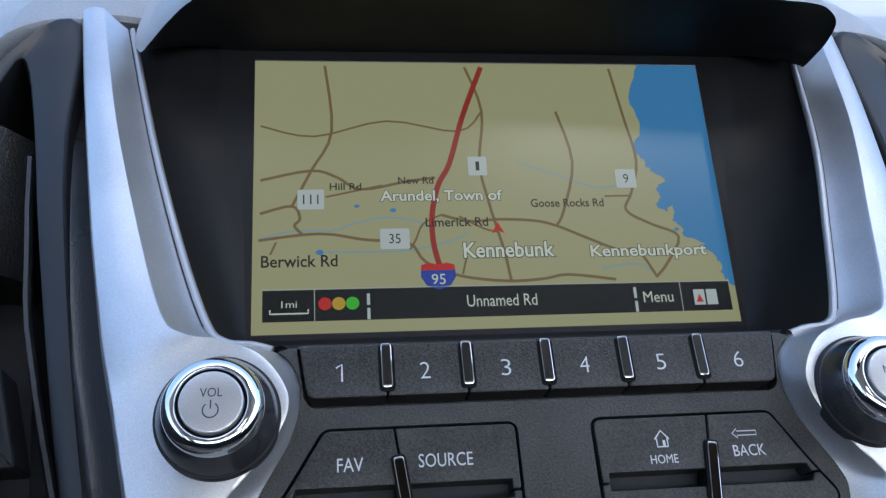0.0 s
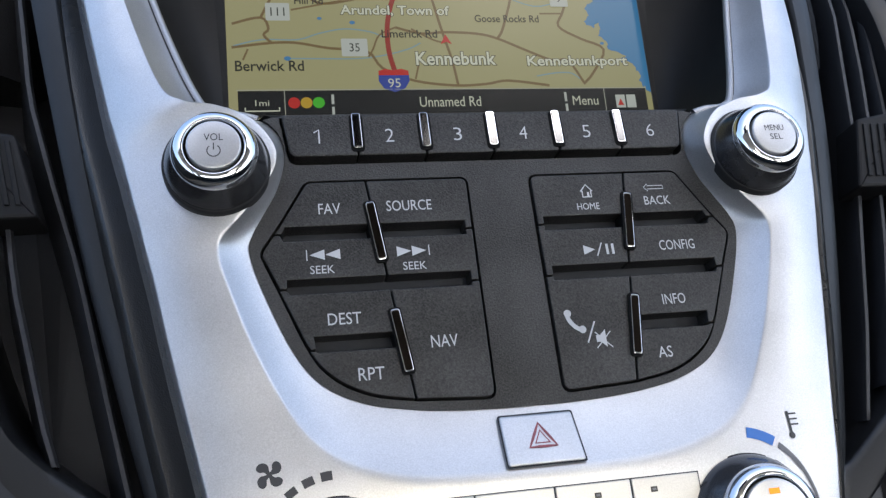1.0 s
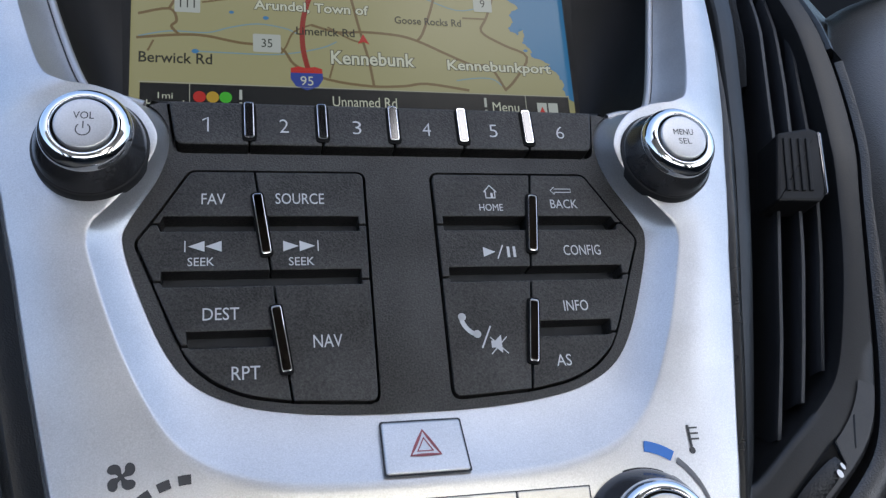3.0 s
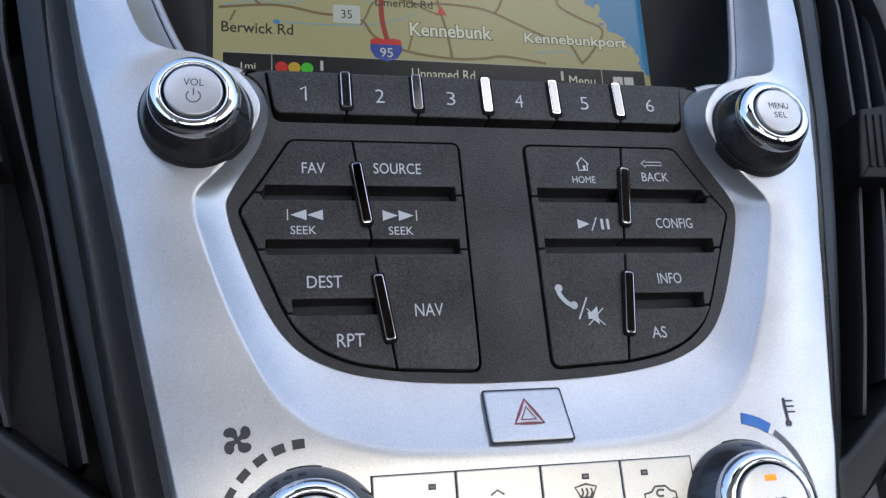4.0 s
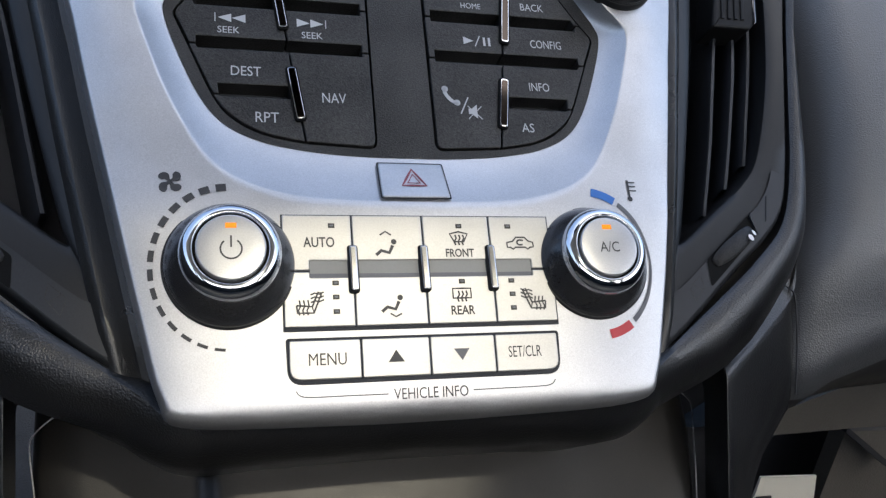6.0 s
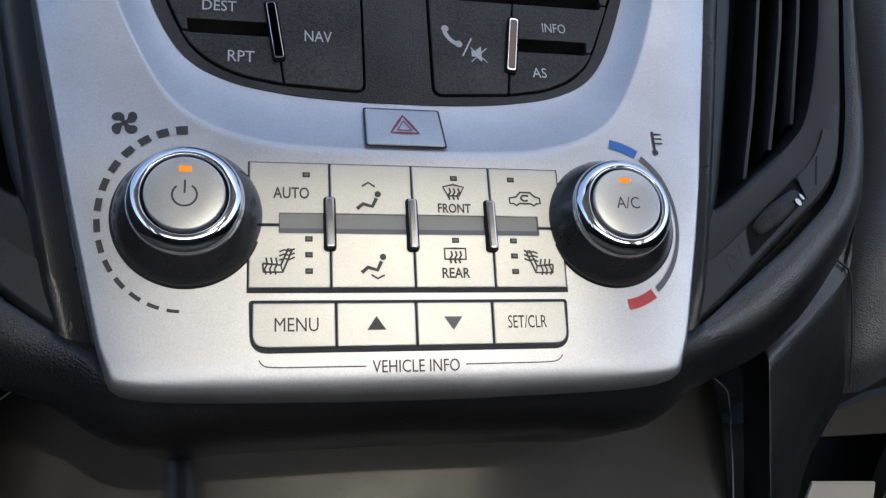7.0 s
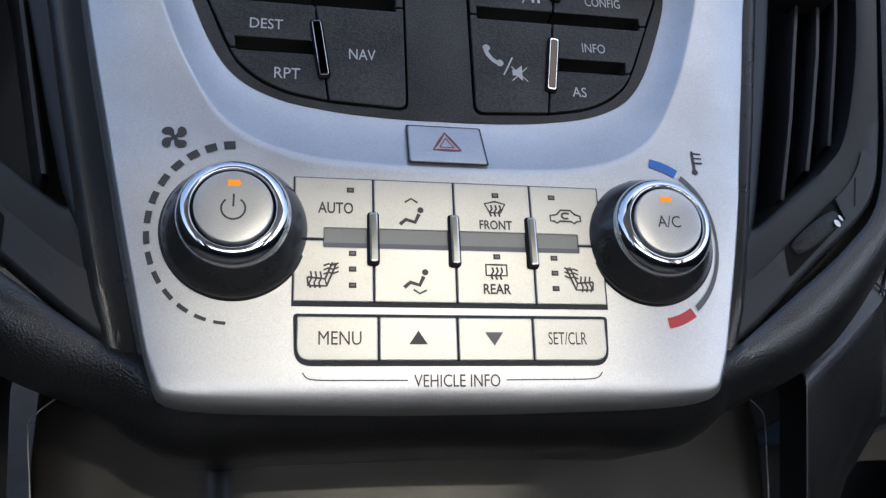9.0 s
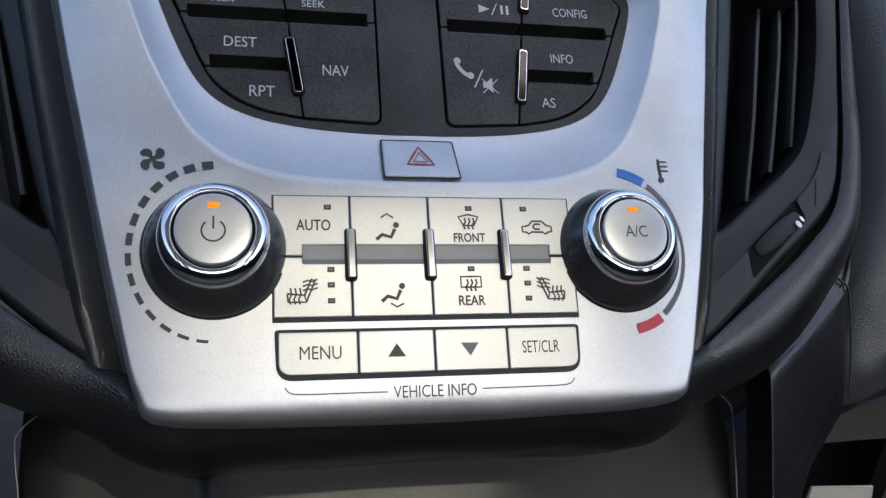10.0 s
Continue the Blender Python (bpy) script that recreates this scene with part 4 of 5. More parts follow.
# status bar
part("status_bar", on_screen(sheet(rect(3.2, 159.6, 4.6, 15.0), 0), 0.26), MAP_BLACK, display, "black status bar")
part("bar_edge", on_screen(ribbon([(2.9, 15.3), (159.9, 14.9)], 0.35, 0), 0.3), MAP_TOWN, display)
for x in (36.8, 126.1):
    for y in (6.6, 11.4):
        part("bar_divider", on_screen(sheet(rect(x - 0.5, x + 0.5, y - 1.9, y + 1.9), 0), 0.42), MAP_SIGN, display)
for x in (19.6, 142.1):
    part("bar_divider", on_screen(sheet(rect(x - 0.15, x + 0.15, 4.6, 15.0), 0), 0.42), MAP_TOWN, display)
for text, x, y, wide, high in (("1mi", 11.6, 10.3, 4.9, 2.3), ("Unnamed Rd", 80.6, 10.0, 23.4, 4.0), ("Menu", 134.0, 9.8, 10.4, 3.8)):
    part("status_text", on_screen(words(text, x, y, wide, high, 0), 0.4), MAP_WHITE, display)
part("scale_line", on_screen(merged(ribbon([(5.6, 8.6), (5.6, 7.2), (17.6, 7.2), (17.6, 8.6)], 0.5, 0)), 0.4), MAP_WHITE, display)
for x, m in ((22.9, MAP_RED), (27.3, MAP_YELLOW), (31.7, MAP_GREEN)):
    part("traffic_lamp", on_screen(disc(x, 10.2, 2.15, 0), 0.4), m, display)
part("view_icon", on_screen(merged(sheet(rect(146.5, 150.4, 6.6, 12.0), 0), sheet(rect(151.0, 154.8, 6.6, 12.0), 0)), 0.4), MAP_SIGN, display)
part("view_arrow", on_screen(sheet([(147.2, 7.6), (149.8, 7.6), (148.5, 10.4)], 0), 0.45), MAP_RED, display)

# recess round the screen
recess = thing("screen_recess", (0, 60, -30), "black satin recess round the navigation display", "dashboard trim")
side = [p for p in lower if p.x < 0 and p.y > 3.5]
rows = []
for f, drop in ((0.0, 0.4), (0.08, 0.4), (0.22, 0.62), (0.45, 0.85), (0.75, 0.97), (1.0, 1.0)):
    row = []
    for p in side:
        t = (p.y - side[-1].y) / (side[0].y - side[-1].y)
        q = BOT.lerp(TOPS, t * 1.15 - 0.08) + Vector((-WIDE / 2 - 1.5, 0, 2.0))
        s = p + Vector((0.3, 0, -0.5))
        row.append(Vector((s.x + (q.x - s.x) * f, s.y + (q.y - s.y) * f, s.z + (q.z - s.z) * min(1, drop * 1.0) if f > 0 else s.z)))
    rows.append(row)
wall = grid(rows)
part("left_wall", wall, PIANO, recess, smooth=40)
part("right_wall", mirrored(wall), PIANO, recess, smooth=40)
sill = []
for v, w in ((5.4, 0.45), (6.2, 0.2), (7.0, -0.8), (9.0, -8), (14, -24), (22, -42), (25.5, -45.0)):
    half = 66.4 + (82 - 66.4) * min(1, max(0, (v - 5.4) / 12))
    sill.append([(half * k / 10, v, w) for k in range(-10, 11)])
part("sill", grid(sill), PIANO, recess, smooth=40)

hood = thing("screen_hood", (0, 125, 0), "dark grey grained hood over the navigation display", "dashboard trim")
LIP = [(-121, 129, -31), (-117.6, 121.9, -26), (-112.9, 119.3, -18), (-105.5, 119.5, -8), (-97, 119, 2), (-86, 119, 9), (-50, 120.5, 13), (0, 121, 14.5),
       (50, 119.5, 14), (86, 116, 12), (102.4, 115.2, 11), (109.6, 115.3, 8), (115.2, 114.9, 2), (117.3, 115.3, -8), (118.8, 117.5, -18), (118.3, 118.7, -26), (122, 128, -31)]
lip = curve(LIP, 5)
under = []
for f in (0.0, 0.02, 0.08, 0.25, 0.5, 0.75, 1.0):
    row = []
    for p in lip:
        q = Vector((p.x * (0.97 - 0.25 * min(1.0, abs(p.x) / 118) ** 2), 128, -33))
        d = p.lerp(q, f)
        d.y += 3.0 * math.sin(f * math.pi) + (0.5 if 0 < f < 0.1 else 0)
        row.append(d)
    under.append(row)
part("underside", grid(under), PIANO, hood, "black underside", smooth=40)
over = []
for f, rise in ((0.0, 0.0), (0.015, 1.8), (0.05, 3.6), (0.12, 5.2), (0.3, 7.0), (0.6, 7.5), (1.0, 6.0)):
    row = []
    for p in lip:
        q = Vector((p.x * 1.02, 214, -92))
        d = p.lerp(q, f)
        d.y += rise * 0.79
        d.z += rise * 0.61
        row.append(d)
    over.append(row)
part("top_pad", grid(over), VINYL_TOP, hood, "grained grey vinyl top", smooth=40)

# ---- air vents on both sides of the stack ----
FRAME_RIM = [(140, 138), (158, 129), (171, 90), (176, 48), (173.5, 10), (167, -18), (160, -48), (152.5, -79), (143.5, -101), (120, -121.5), (84, -149.5), (94.5, -118), (105, -75), (115.5, -27), (126.5, 30), (135, 85)]
MOUTH = [(155, 119), (159.5, 115), (165, 85), (167, 48), (163.5, 8), (157, -27), (150, -52), (140.6, -75.6), (131.5, -86.4), (117.5, -97.5), (101.5, -109.5), (103.5, -102), (112, -70), (122.5, -27), (134.5, 30), (145, 82)]
# front edges of the slats; the two vents are turned differently
SLATS = {1: [[(160, 92), (157, 68), (151.5, 41), (142.5, -4), (134.5, -35), (126, -68), (117, -97)], [(165, 82), (163, 65), (157.5, 33), (153.5, 15), (147.5, -18), (143.5, -36), (134.2, -68), (128.5, -86)],
             [(168, 62), (167, 52), (161.5, 18), (155, -18), (150.5, -36), (139, -76)]],
         -1: [[(148, 82), (143, 50), (139.8, 26), (131.5, -5), (123.7, -32), (112.9, -81), (109, -98)], [(160, 85), (156, 50), (151.2, 25), (144.7, -8), (140.6, -37), (130.4, -81), (128, -88)],
              [(165, 60), (161.5, 20), (158.2, 2), (150.8, -40), (144.6, -72)]]}


def back_w(v):
    """How far the dash beside the stack lies back."""
    return float(np.interp(v, (-150, 0, 60, 130), (-12, -12, -16, -30)))


def vent_shapes(side):
    a, b = curve(FRAME_RIM, 5, True), curve(MOUTH, 5, True)
    def ring(f, dw):
        return [Vector((*p.lerp(q, f), back_w(p.lerp(q, f).y) + dw)) for p, q in zip(a, b)]
    frame_geo = grid([ring(0, -14), ring(0, -1.5), ring(0.04, -0.3), ring(0.12, 0.3), ring(0.5, -0.2), ring(0.86, -1.2), ring(0.96, -1.7), ring(1.0, -2.8), ring(1.04, -12), ring(1.06, -40)], True)
    back = ring(1.0, -40)
    back_geo = [tuple(p) for p in back], [tuple(range(len(back)))]
    slats = []
    for edge_line in SLATS[side]:
        vs, us = [p[1] for p in reversed(edge_line)], [p[0] for p in reversed(edge_line)]
        front, rear = [], []
        for j in range(19):
            v = vs[0] + (vs[-1] - vs[0]) * j / 18
            u = float(np.interp(v, vs, us))
            front.append((u, v, back_w(v) - 7.5))
            rear.append((u + 8, v, back_w(v) - 38))
        off = Vector((1.1, 0, 0.4))
        f0, r0 = [Vector(p) for p in front], [Vector(p) for p in rear]
        slats.append(grid([[p - off * 0.6 for p in r0], [p - off - Vector((0, 0, 1)) for p in f0], [p - off * 0.5 + Vector((0, 0, 0.4)) for p in f0], [p + off * 0.6 for p in f0], [p + off * 0.8 - Vector((0, 0, 1.4)) for p in f0], [p + off for p in r0]]))
    pick = range(36, 51)
    wheel_panel = grid([[Vector((*a[j].lerp(b[j], f), back_w(a[j].lerp(b[j], f).y) + 0.55)) for j in pick] for f in (0.10, 0.3, 0.52)])
    return frame_geo, back_geo, slats, wheel_panel


TAB = rounded([(140.4, 7.9), (154.0, 10.4), (157.6, 8.6), (153.4, -15.6), (150.3, -18.9), (133, -18.8)], 1.5)
for s in (1, -1):
    frame_geo, back_geo, slat_geos, wheel_panel = vent_shapes(s)
    fix = (lambda g: g) if s > 0 else mirrored
    vent = thing("air_vent", (s * 138, -10, -15), "black dashboard air vent with upright slats", "air vent", "vents beside the stack")
    part("surround", fix(frame_geo), VENT, vent, "dark grey vent frame", smooth=40)
    part("wheel_panel", fix(wheel_panel), SLAT, vent, "darker strip round the thumb wheel", smooth=40)
    part("duct", fix(back_geo), DARK, vent)
    for g in slat_geos:
        part("slat", fix(g), SLAT, vent, smooth=40)
    tab = part("slider_tab", fix(block(TAB, -11.0, -24, 1.2)), PIANO, vent, "ribbed slider tab")
    for k in range(4):
        u = 141.6 + 3.0 * k
        part("rib", fix(block([(u, 5.5), (u + 1.5, 5.6), (u - 2.6, -15.0), (u - 4.1, -15.1)], -10.3, -12, 0.3)), PIANO, tab)
    edge = [(156.6, 8.7), (157.9, 8.0), (153.8, -15.6), (152.4, -16.6)] if s > 0 else [(151.6, 9.6), (154.4, 8.1), (151.6, -15.2), (147.0, -13.9)]
    # Same chrome on both tabs; the right one is coloured dimmer as unlit.
    part("tab_edge", fix(block(rounded(edge, 0.4), -10.6, -14, 0.5)), CHROME_DIMMED if s > 0 else CHROME, tab, "bright chrome edge" if s < 0 else "chrome edge with a dull reflection put into its colour")
    # thumb wheel in the lower part of the frame
    base = lambda u, v: back_w(v)
    shift = Vector((0, 0)) if s > 0 else Vector((6.0, 2.8))
    slot = [(p[0] + shift.x, p[1] + shift.y) for p in ((108.6, -127.0), (108.8, -117.0), (129.4, -100.0), (131.6, -107.4))]
    # No opening is cut; a black sheet paints the shade round the wheel.
    part("wheel_slot", fix(sheet(rounded(slot, 1.2), 0.8, base)), BLACK_RIM, vent, "flat black sheet standing in for the shaded thumb wheel slot")
    ramp = [[(129.4, -100.0, -11.2), (139.6, -91.8, -12.0)], [(131.6, -107.4, -11.2), (137.0, -102.0, -12.0)]]
    part("wheel_recess", fix(grid([[Vector(p).lerp(Vector(q), f) + Vector((shift.x * (1 - f), shift.y * (1 - f), 0.9 - 2.6 * math.sin(3.14 * f))) for f in (0, 0.2, 0.4, 0.6, 0.8, 1)] for p, q in ramp])), VENT, vent, smooth=40)
    c, d = Vector((120.6, -111.9)) + shift, Vector((0.817, 0.577))
    o = Vector((-d.y, d.x))
    rows = []
    for k in range(45):
        t = -1 + 2 * k / 44
        swell = math.sqrt(max(0.0, 1 - t * t))
        row = []
        for j in range(11):
            x = -1 + j / 5
            knurl = 0.22 if (k // 2 + j) % 2 and 0 < j < 10 else 0.0
            row.append((*(c + d * 11.6 * t + o * x * 3.1 * swell ** 0.6), back_w(c.y) + 0.7 + (2.6 + knurl) * swell * (1 - 0.35 * x * x)))
        rows.append(row)
    wheel = part("thumb_wheel", fix(grid(rows)), RUBBER, vent, "knurled black thumb wheel", smooth=12)
    for t, aside, rr in ([(0.58, -1.7, 1.35), (0.84, -1.2, 1.15)] if s > 0 else [(0.18, -1.2, 1.5), (0.50, -1.0, 1.3), (0.74, -0.7, 1.05), (0.90, -0.4, 0.8)]):
        q = c + d * 11.6 * t + o * aside
        swell = math.sqrt(1 - t * t)
        hh = back_w(c.y) + 1.2 + 2.7 * swell
        tilt = t / swell * 2.6 / 11.6
        ring = [(rr * (1 - 0.4 * t) * math.cos(i * 0.524), rr * math.sin(i * 0.524)) for i in range(12)]
        part("dot", fix(([(*(q + d * x + o * y), hh - tilt * x) for x, y in ring], [tuple(range(12))])), DOT, wheel, "white dot")
    part("closed_mark", fix(merged(ribbon([(100, -127), (105, -122.5), (105.7, -127), (101.4, -132.1)], 0.25, 0.7, base, True), ribbon([(101.5, -126), (104.8, -128.2)], 0.25, 0.7, base))), BLACK, vent)

# ---- dash beside and below ----
dash = thing("dashboard", (0, 0, -60), "black grained vinyl dashboard round the centre stack", "dashboard")
rim = [(170, 102), (174.5, 80), (178.3, 48), (175.8, 10), (169.3, -19), (162.4, -49), (155, -80), (146, -102.5), (131, -117.5), (114, -130.5), (98, -142), (86, -150.5), (79, -155.6), (73.5, -161), (66, -165.2), (52, -166.3), (36, -166.5), (0, -166.5)]
line = [Vector((p.x, p.y, back_w(p.y) + (-8.0 - back_w(p.y)) * max(0.0, min(1.0, (100 - p.x) / 28)))) for p in curve([(*p, 0) for p in rim], 6)]
ROLL = [(-1.5, -12), (-1.0, -0.5), (0.6, 0.9), (3.0, 1.2), (6.0, -0.5), (8.5, -4.5), (11, -11), (16, -20), (30, -34), (52, -56)]
BELLY = [(-2.5, -5), (-0.4, -0.6), (0.5, 0.0), (2.0, -1.2), (4.0, -4.2), (5.8, -8.5), (7.2, -13.5), (7.8, -18), (7.0, -42), (5.0, -88)]


def padding(i):
    """The section of the padding at a place on its inner edge: a roll round the vent that turns into the underside of the stack."""
    p = line[i]
    d = line[min(i + 1, len(line) - 1)] - line[max(i - 1, 0)]
    o = Vector((d.y, -d.x, 0)).normalized()
    o = o if o.x > 0.02 or o.y < 0 else -o
    broad = float(np.interp(-p.y, (19, 49, 80, 102.5, 117.5, 128), (0.45, 0.72, 0.99, 1.26, 1.53, 1.75)))
    tuck = max(0.0, min(1.0, (-80 - p.y) / 62))
    k = max(0.0, min(1.0, (108 - p.x) / 34))
    k = k * k * (3 - 2 * k)
    swell = float(np.interp(p.x, (0, 45, 66, 80, 105), (1.0, 1.08, 1.35, 1.7, 1.8)))
    out = []
    for (a, b), (c, e) in zip(ROLL, BELLY):
        a, b = (a + (14.5 - a) * tuck, b + (-30 - b) * tuck) if a > 11 else (a * broad if a > 1 else a, b)
        out.append(p + o * (a + (c * swell - a) * k) + Vector((0, 0, b + (e - b) * k)))
    return out


sections = [padding(i) for i in range(len(line))]
cut = next(i for i, p in enumerate(line) if p.x < 62)
for s in (1, -1):
    fix = (lambda g: g) if s > 0 else mirrored
    part("padded_roll", fix(grid(sections[:cut + 1])), LEATHER, dash, "grained vinyl roll round the vent", smooth=40)
belly = sections[cut:] + [[Vector((-p.x, p.y, p.z)) for p in sec] for sec in reversed(sections[cut:-1])]
part("stack_underside", grid(belly), LEATHER, dash, "black underside of the stack", smooth=40)

# the bolster that carries the roll down beside the foot space
lower_edge = curve([(172, -103, -41), (167.5, -121, -43.3), (146, -137, -38), (124, -151, -33.3), (122, -152.5, -35), (121, -154, -48)], 6)
upper_edge = curve([(167, -82, -46), (158, -98, -48), (143, -117, -48), (124, -134, -46), (118, -140, -47), (116, -143, -56)], 6)
rows = []
for f in (0, 0.12, 0.3, 0.55, 0.8, 0.93, 0.98, 1.0):
    row = []
    for p, q in zip(upper_edge, lower_edge):
        d = p.lerp(q, f)
        d.z += 1.5 * math.sin(f * math.pi)
        row.append(d)
    rows.append(row)


def down(p, fall):
    """A point further down the slope below p; the bolster narrows on its way down."""
    v = p.y - fall
    left = 124.0
    right = max(left + 4, float(np.interp(-v, (100, 121, 140, 160, 166, 173, 178, 191, 300), (173, 168, 168, 167, 165, 157, 154, 147, 128))))
    u = left - (124 - p.x) if p.x < 124 else left + (right - left) * (p.x - 124) / 48
    return Vector((u, v, p.z + 1.0 * math.sin(min(1.0, fall / 4) * 1.57) - 0.33 * max(0.0, fall - 2)))


for fall in (0.7, 1.6, 3, 6, 10, 16, 24, 34, 46, 60, 80, 120, 200):
    rows.append([down(p, fall) for p in lower_edge])
bolster = grid(rows)
for s in (1, -1):
    fix = (lambda g: g) if s > 0 else (lambda g: ([(3.0 - p[0], p[1] + 3.5, p[2]) for p in g[0]], [tuple(reversed(f)) for f in g[1]]))
    part("bolster", fix(bolster), LEATHER, dash, "grained vinyl bolster", smooth=35)

# the filler between the silver surround and the vent frame
rows = []
for du, dw in ((0.5, -4), (1.5, -15), (4.0, -15.6), (6.5, -14.0), (8.5, -12.4), (10.0, -12.0), (11.5, -12.7), (13.5, -16)):
    rows.append([(-(p.x - du), p.y, min(out_w(p.y), back_w(p.y) + 16) + dw - 0.25 * max(0.0, -138 - p.y)) for p in outer if p.x < -70 and p.y > -159])
filler = grid(rows)
part("filler", filler, STRIP, dash, smooth=40)
part("filler", mirrored(filler), STRIP, dash, smooth=40)

# the console's front, which runs on down under the stack
plan = [(-122.6, -114), (-119.1, -84), (-117.1, -71), (-115.6, -67), (-113.6, -66), (-100, -66.2), (-80, -66.5), (-68, -66.7), (-65.5, -66.5), (-63.8, -66.0), (-62.2, -65.2), (-60.6, -64.3), (-59.1, -63.6), (-57.2, -63.25), (-53, -63.1), (-40, -63.0), (0, -63.0),
        (50, -63.2), (75, -63.4), (95, -62.6), (110, -60.6), (117.3, -60), (119.4, -61), (121, -65), (123, -78), (126.7, -110)]
rows = []
for v, dw in ((-140, -2), (-170, 0), (-200, 1), (-240, 2), (-300, 3), (-420, 4)):
    rows.append([(u * (1 + 0.001 * min(0.0, v + 165)), v, w + dw) for u, w in plan])
part("console_front", grid(rows), CONSOLE, dash, "speckled black plastic console front", smooth=50)
for s in (1, -1):
    out, up, back = (5.2, 0, 0) if s > 0 else (0.6, 1.2, -6)
    bead = curve([(s * (p + out), v + up, w + back) for p, v, w in ((102, -148, -61), (110.5, -153.5, -60), (115.4, -158.8, -59), (116, -163.5, -59), (114, -176, -58.5), (111.3, -192, -58), (99, -258, -57), (77, -380, -55))], 6)
    # Silver bead drawn for the sun's glint along the black plastic edge.
    part("console_edge_glint", tube(bead, 0.26), SILVER, dash, "thin silver bead standing in for the glint on the console side's edge")
seam = curve([(150, -104.5, -44.5), (157, -111, -43.2), (164.5, -118.5, -42), (167.3, -123, -42.6), (168, -140, -48.2), (167, -160, -55.0)], 6)
part("seam", tube(seam, 0.45), DARK, dash, "dark joint between dash panels")

# passenger side: padded airbag cover, gap, glove box
cover_edge = [(300, 128, -84), (252, 122, -76), (232, 102, -56), (211, 66, -43), (200, 22, -35), (195, -28, -33), (190, -64, -35), (183.5, -90, -38), (172.5, -114, -42), (169.3, -136, -50), (169, -152, -56), (171, -160, -68)]
edge = curve(cover_edge, 5)
rows = []
for du, dw, lift in ((-2, -20, 0), (0, -11, 0), (2.2, -5.5, 0), (5.5, -0.5, 0), (10.5, 4.2, 0.04), (18, 8.4, 0.1), (45, 12, 0.22), (80, 12, 0.32), (140, 12, 0.38), (230, 4, 0.40), (340, -16, 0.40)):
    row = []
    for p in edge:
        k = max(0.0, min(1.0, (-60 - p.y) / 98))
        row.append(p + Vector((du + 14 * max(0.0, k - 0.7) * (1 if du > 3 else 0), lift * 62 * k, dw * (1 - 0.5 * k))))
    rows.append(row)
side_rows = []
upright = [p for p in reversed(line) if p.x > 90]
roll_v, roll_u = [p.y for p in upright], [p.x for p in upright]
pad_v, pad_u, pad_w = ([p[k] for p in reversed(edge)] for k in (1, 0, 2))
for k in range(25):
    v = 122 - 226 * k / 24
    sag = float(np.interp(v, (-105, -60, -10, 35, 130), (34, 36, 28, 5, 1)))
    a = Vector((float(np.interp(v, roll_v, roll_u)) + 3.5, v, back_w(v) - 3.0))
    b = Vector((float(np.interp(v, pad_v, pad_u)) - 1.2, v, float(np.interp(v, pad_v, pad_w)) - 11.5))
    side_rows.append([a.lerp(b, f) - Vector((0, 0, sag * math.sin(math.pi * f) ** 0.5)) for f in (0, 0.03, 0.1, 0.3, 0.5, 0.7, 0.9, 0.97, 1)])
# Same vinyl as the cover; the dark one paints the groove's shade.
part("dash_side", grid(side_rows), LEATHER, dash, "grained vinyl between vent and airbag cover, darkened for the groove's shade", smooth=50)
passenger = thing("airbag_cover", (300, 0, -20), "grey black grained passenger airbag cover", "dashboard")
part("pad", grid(rows), COVER, passenger, "grained vinyl pad", smooth=40)
tops = [r[-1] for r in rows]
lip_rows = [tops]
for fall, back in ((3, -3), (8, -8), (13, -16), (15, -30), (6, -60), (-30, -100)):
    lip_rows.append([p + Vector((0, -fall * max(0.25, min(1.0, (p.x - 172) / 110)), back)) for p in tops])
# Black lip widened to paint the band of shade below the cover.
part("pad_underside", grid(lip_rows), RUBBER, passenger, "smooth black lower lip standing in for the shade under the pad", smooth=40)


def board(corners, thick):
    """A flat panel between corners given in the car's metres."""
    q = [Vector(p) for p in corners]
    n = (q[1] - q[0]).cross(q[-1] - q[0]).normalized() * thick
    n = n if n.y > 0 else -n
    m = len(q)
    return [P(*p) for p in q] + [P(*(p + n)) for p in q], [tuple(range(m)), tuple(range(2 * m - 1, m - 1, -1))] + [(i, (i + 1) % m, (i + 1) % m + m, i + m) for i in range(m)]


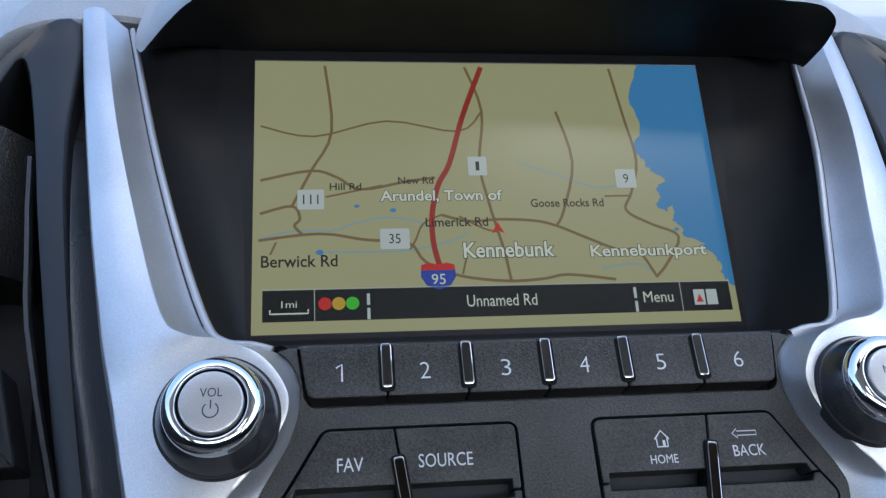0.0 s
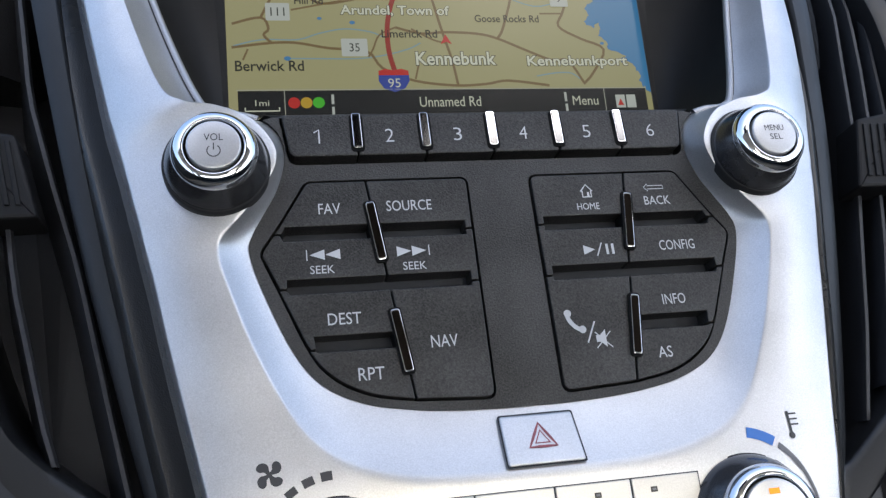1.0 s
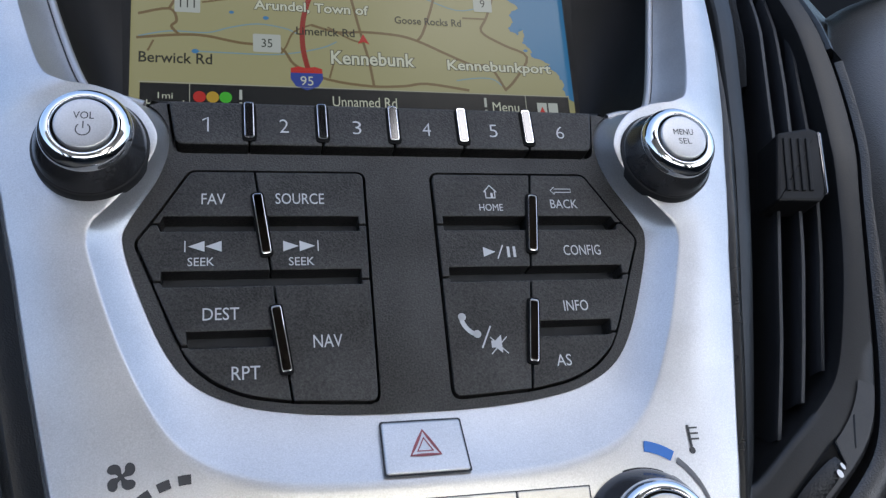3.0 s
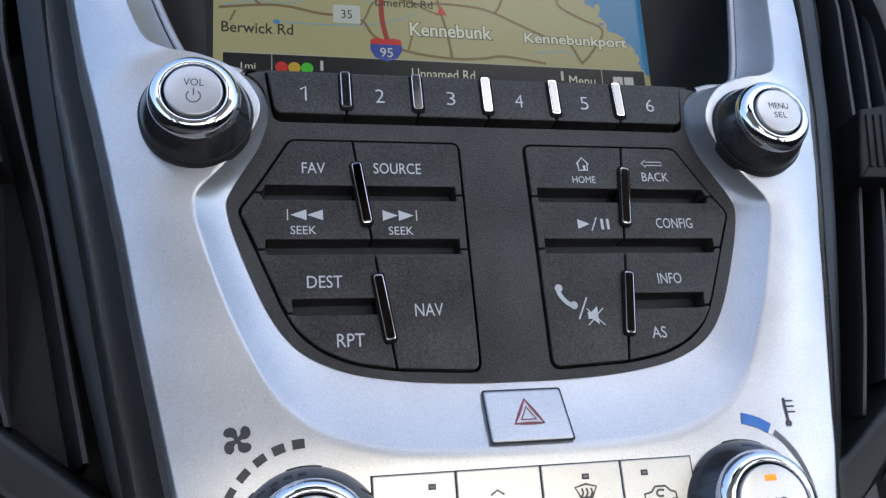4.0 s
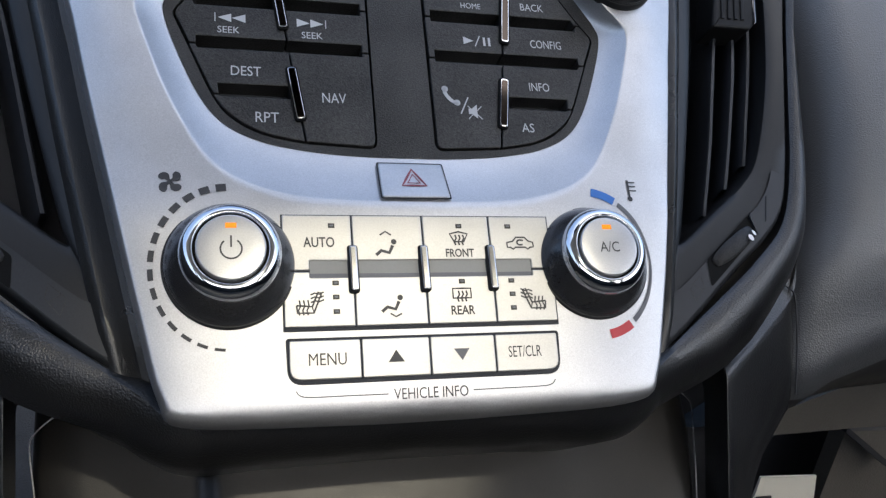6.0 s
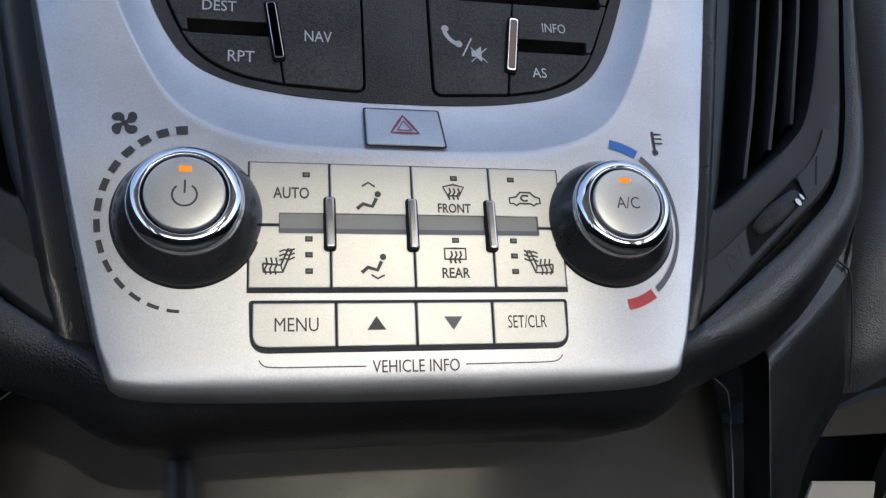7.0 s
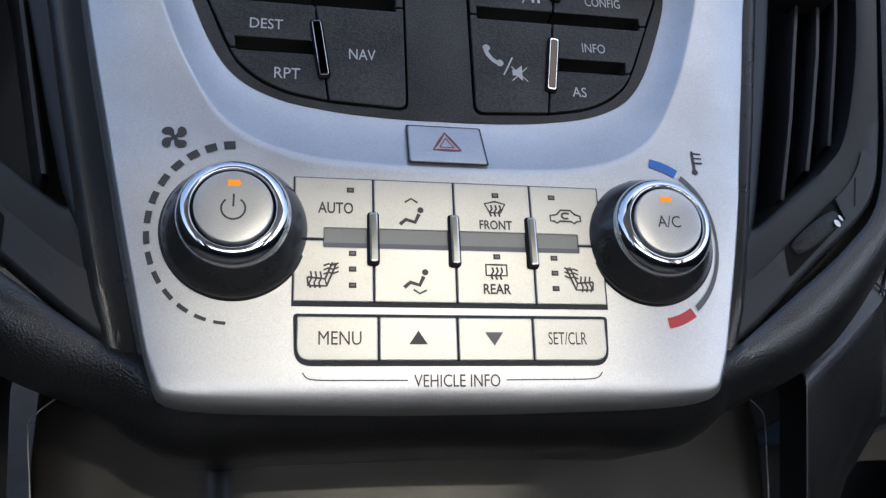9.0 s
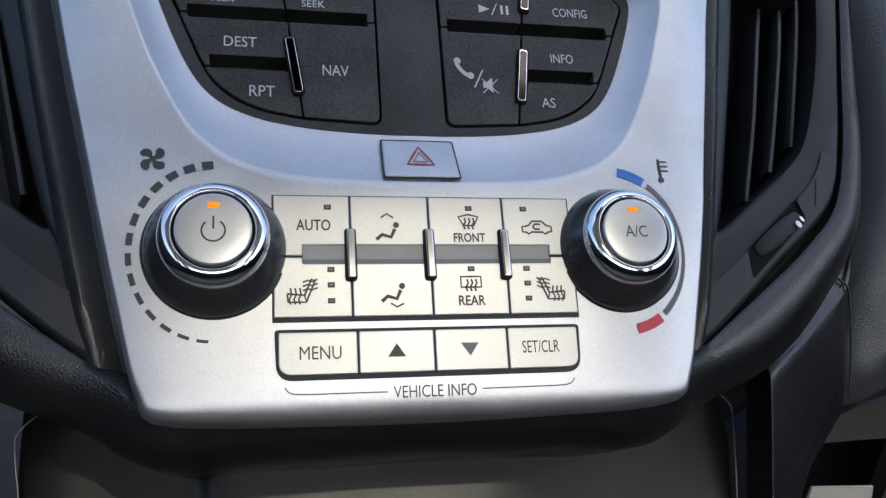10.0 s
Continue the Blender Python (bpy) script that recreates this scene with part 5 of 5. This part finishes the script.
glove = thing("glove_box", P(0.35, 0.05, 0.54), "grey plastic glove box with a pull recess", "glove box")
part("upper_strip", board([(0.235, 0.05, 0.5535), (0.304, 0.05, 0.5545), (0.62, 0.05, 0.565), (0.62, 0.045, 0.66), (0.40, 0.045, 0.617), (0.299, 0.05, 0.5845), (0.2605, 0.05, 0.5712), (0.235, 0.05, 0.562)], 0.01), GREY_DOOR, glove)
part("door", board([(0.316, 0.062, 0.552), (0.62, 0.062, 0.562), (0.62, 0.09, 0.40), (0.325, 0.09, 0.40)], 0.012), GREY_DOOR, glove, "grained grey door")
part("pull_recess", board([(0.312, 0.055, 0.549), (0.365, 0.055, 0.547), (0.346, 0.057, 0.526)], 0.004), GREY_DOOR, glove)
for a, b in (((0.306, 0.0525, 0.552), (0.347, 0.0545, 0.523)), ((0.347, 0.0545, 0.523), (0.370, 0.0525, 0.550))):
    a, b = Vector(a), Vector(b)
    o = Vector((0, 0, 0.002))
    part("recess_edge", board([tuple(a + o), tuple(b + o), tuple(b - o), tuple(a - o)], 0.004), DARK, glove)
# Dark board hides the floor and stands in for shade in the foot space.
part("side", board([(0.18, 0.115, 0.62), (0.62, 0.115, 0.62), (0.62, 0.15, 0.325), (0.18, 0.15, 0.325)], 0.01), DARK, glove, "added dark board standing in for the shaded foot space")
leaflet = thing("leaflet", P(0.27, 0.05, 0.52), "white printed leaflet in the foot space", "leaflet")
part("sheet", board([(0.251, 0.050, 0.5258), (0.290, 0.050, 0.5236), (0.302, 0.054, 0.46), (0.244, 0.054, 0.46)], 0.0015), PAPER, leaflet)
part("printed_bar", board([(0.2500, 0.0485, 0.513), (0.260, 0.0485, 0.513), (0.260, 0.0490, 0.504), (0.2495, 0.0490, 0.504)], 0.001), INK, leaflet, "dark printed bar")

# top of the dash on both sides of the hood
top_edge = curve([(121.5, 148, -41), (131, 146, -37), (141, 140.5, -33), (151, 138, -31), (162, 130.5, -29), (175, 117, -30), (230, 112, -36), (420, 108, -34)], 5)
rows = [[p + Vector((0, dv, dw)) for p in top_edge] for dv, dw in ((-1.5, -8), (-0.6, -1), (1.2, 0.4), (4, -0.5), (12, -5), (24, -11), (45, -24), (80, -50), (130, -90), (300, -245))]
part("dash_top", grid(rows), VINYL_TOP, dash, "grey grained dash top", smooth=40)
part("dash_top", mirrored(grid(rows)), VINYL_TOP, dash, "grey grained dash top", smooth=40)
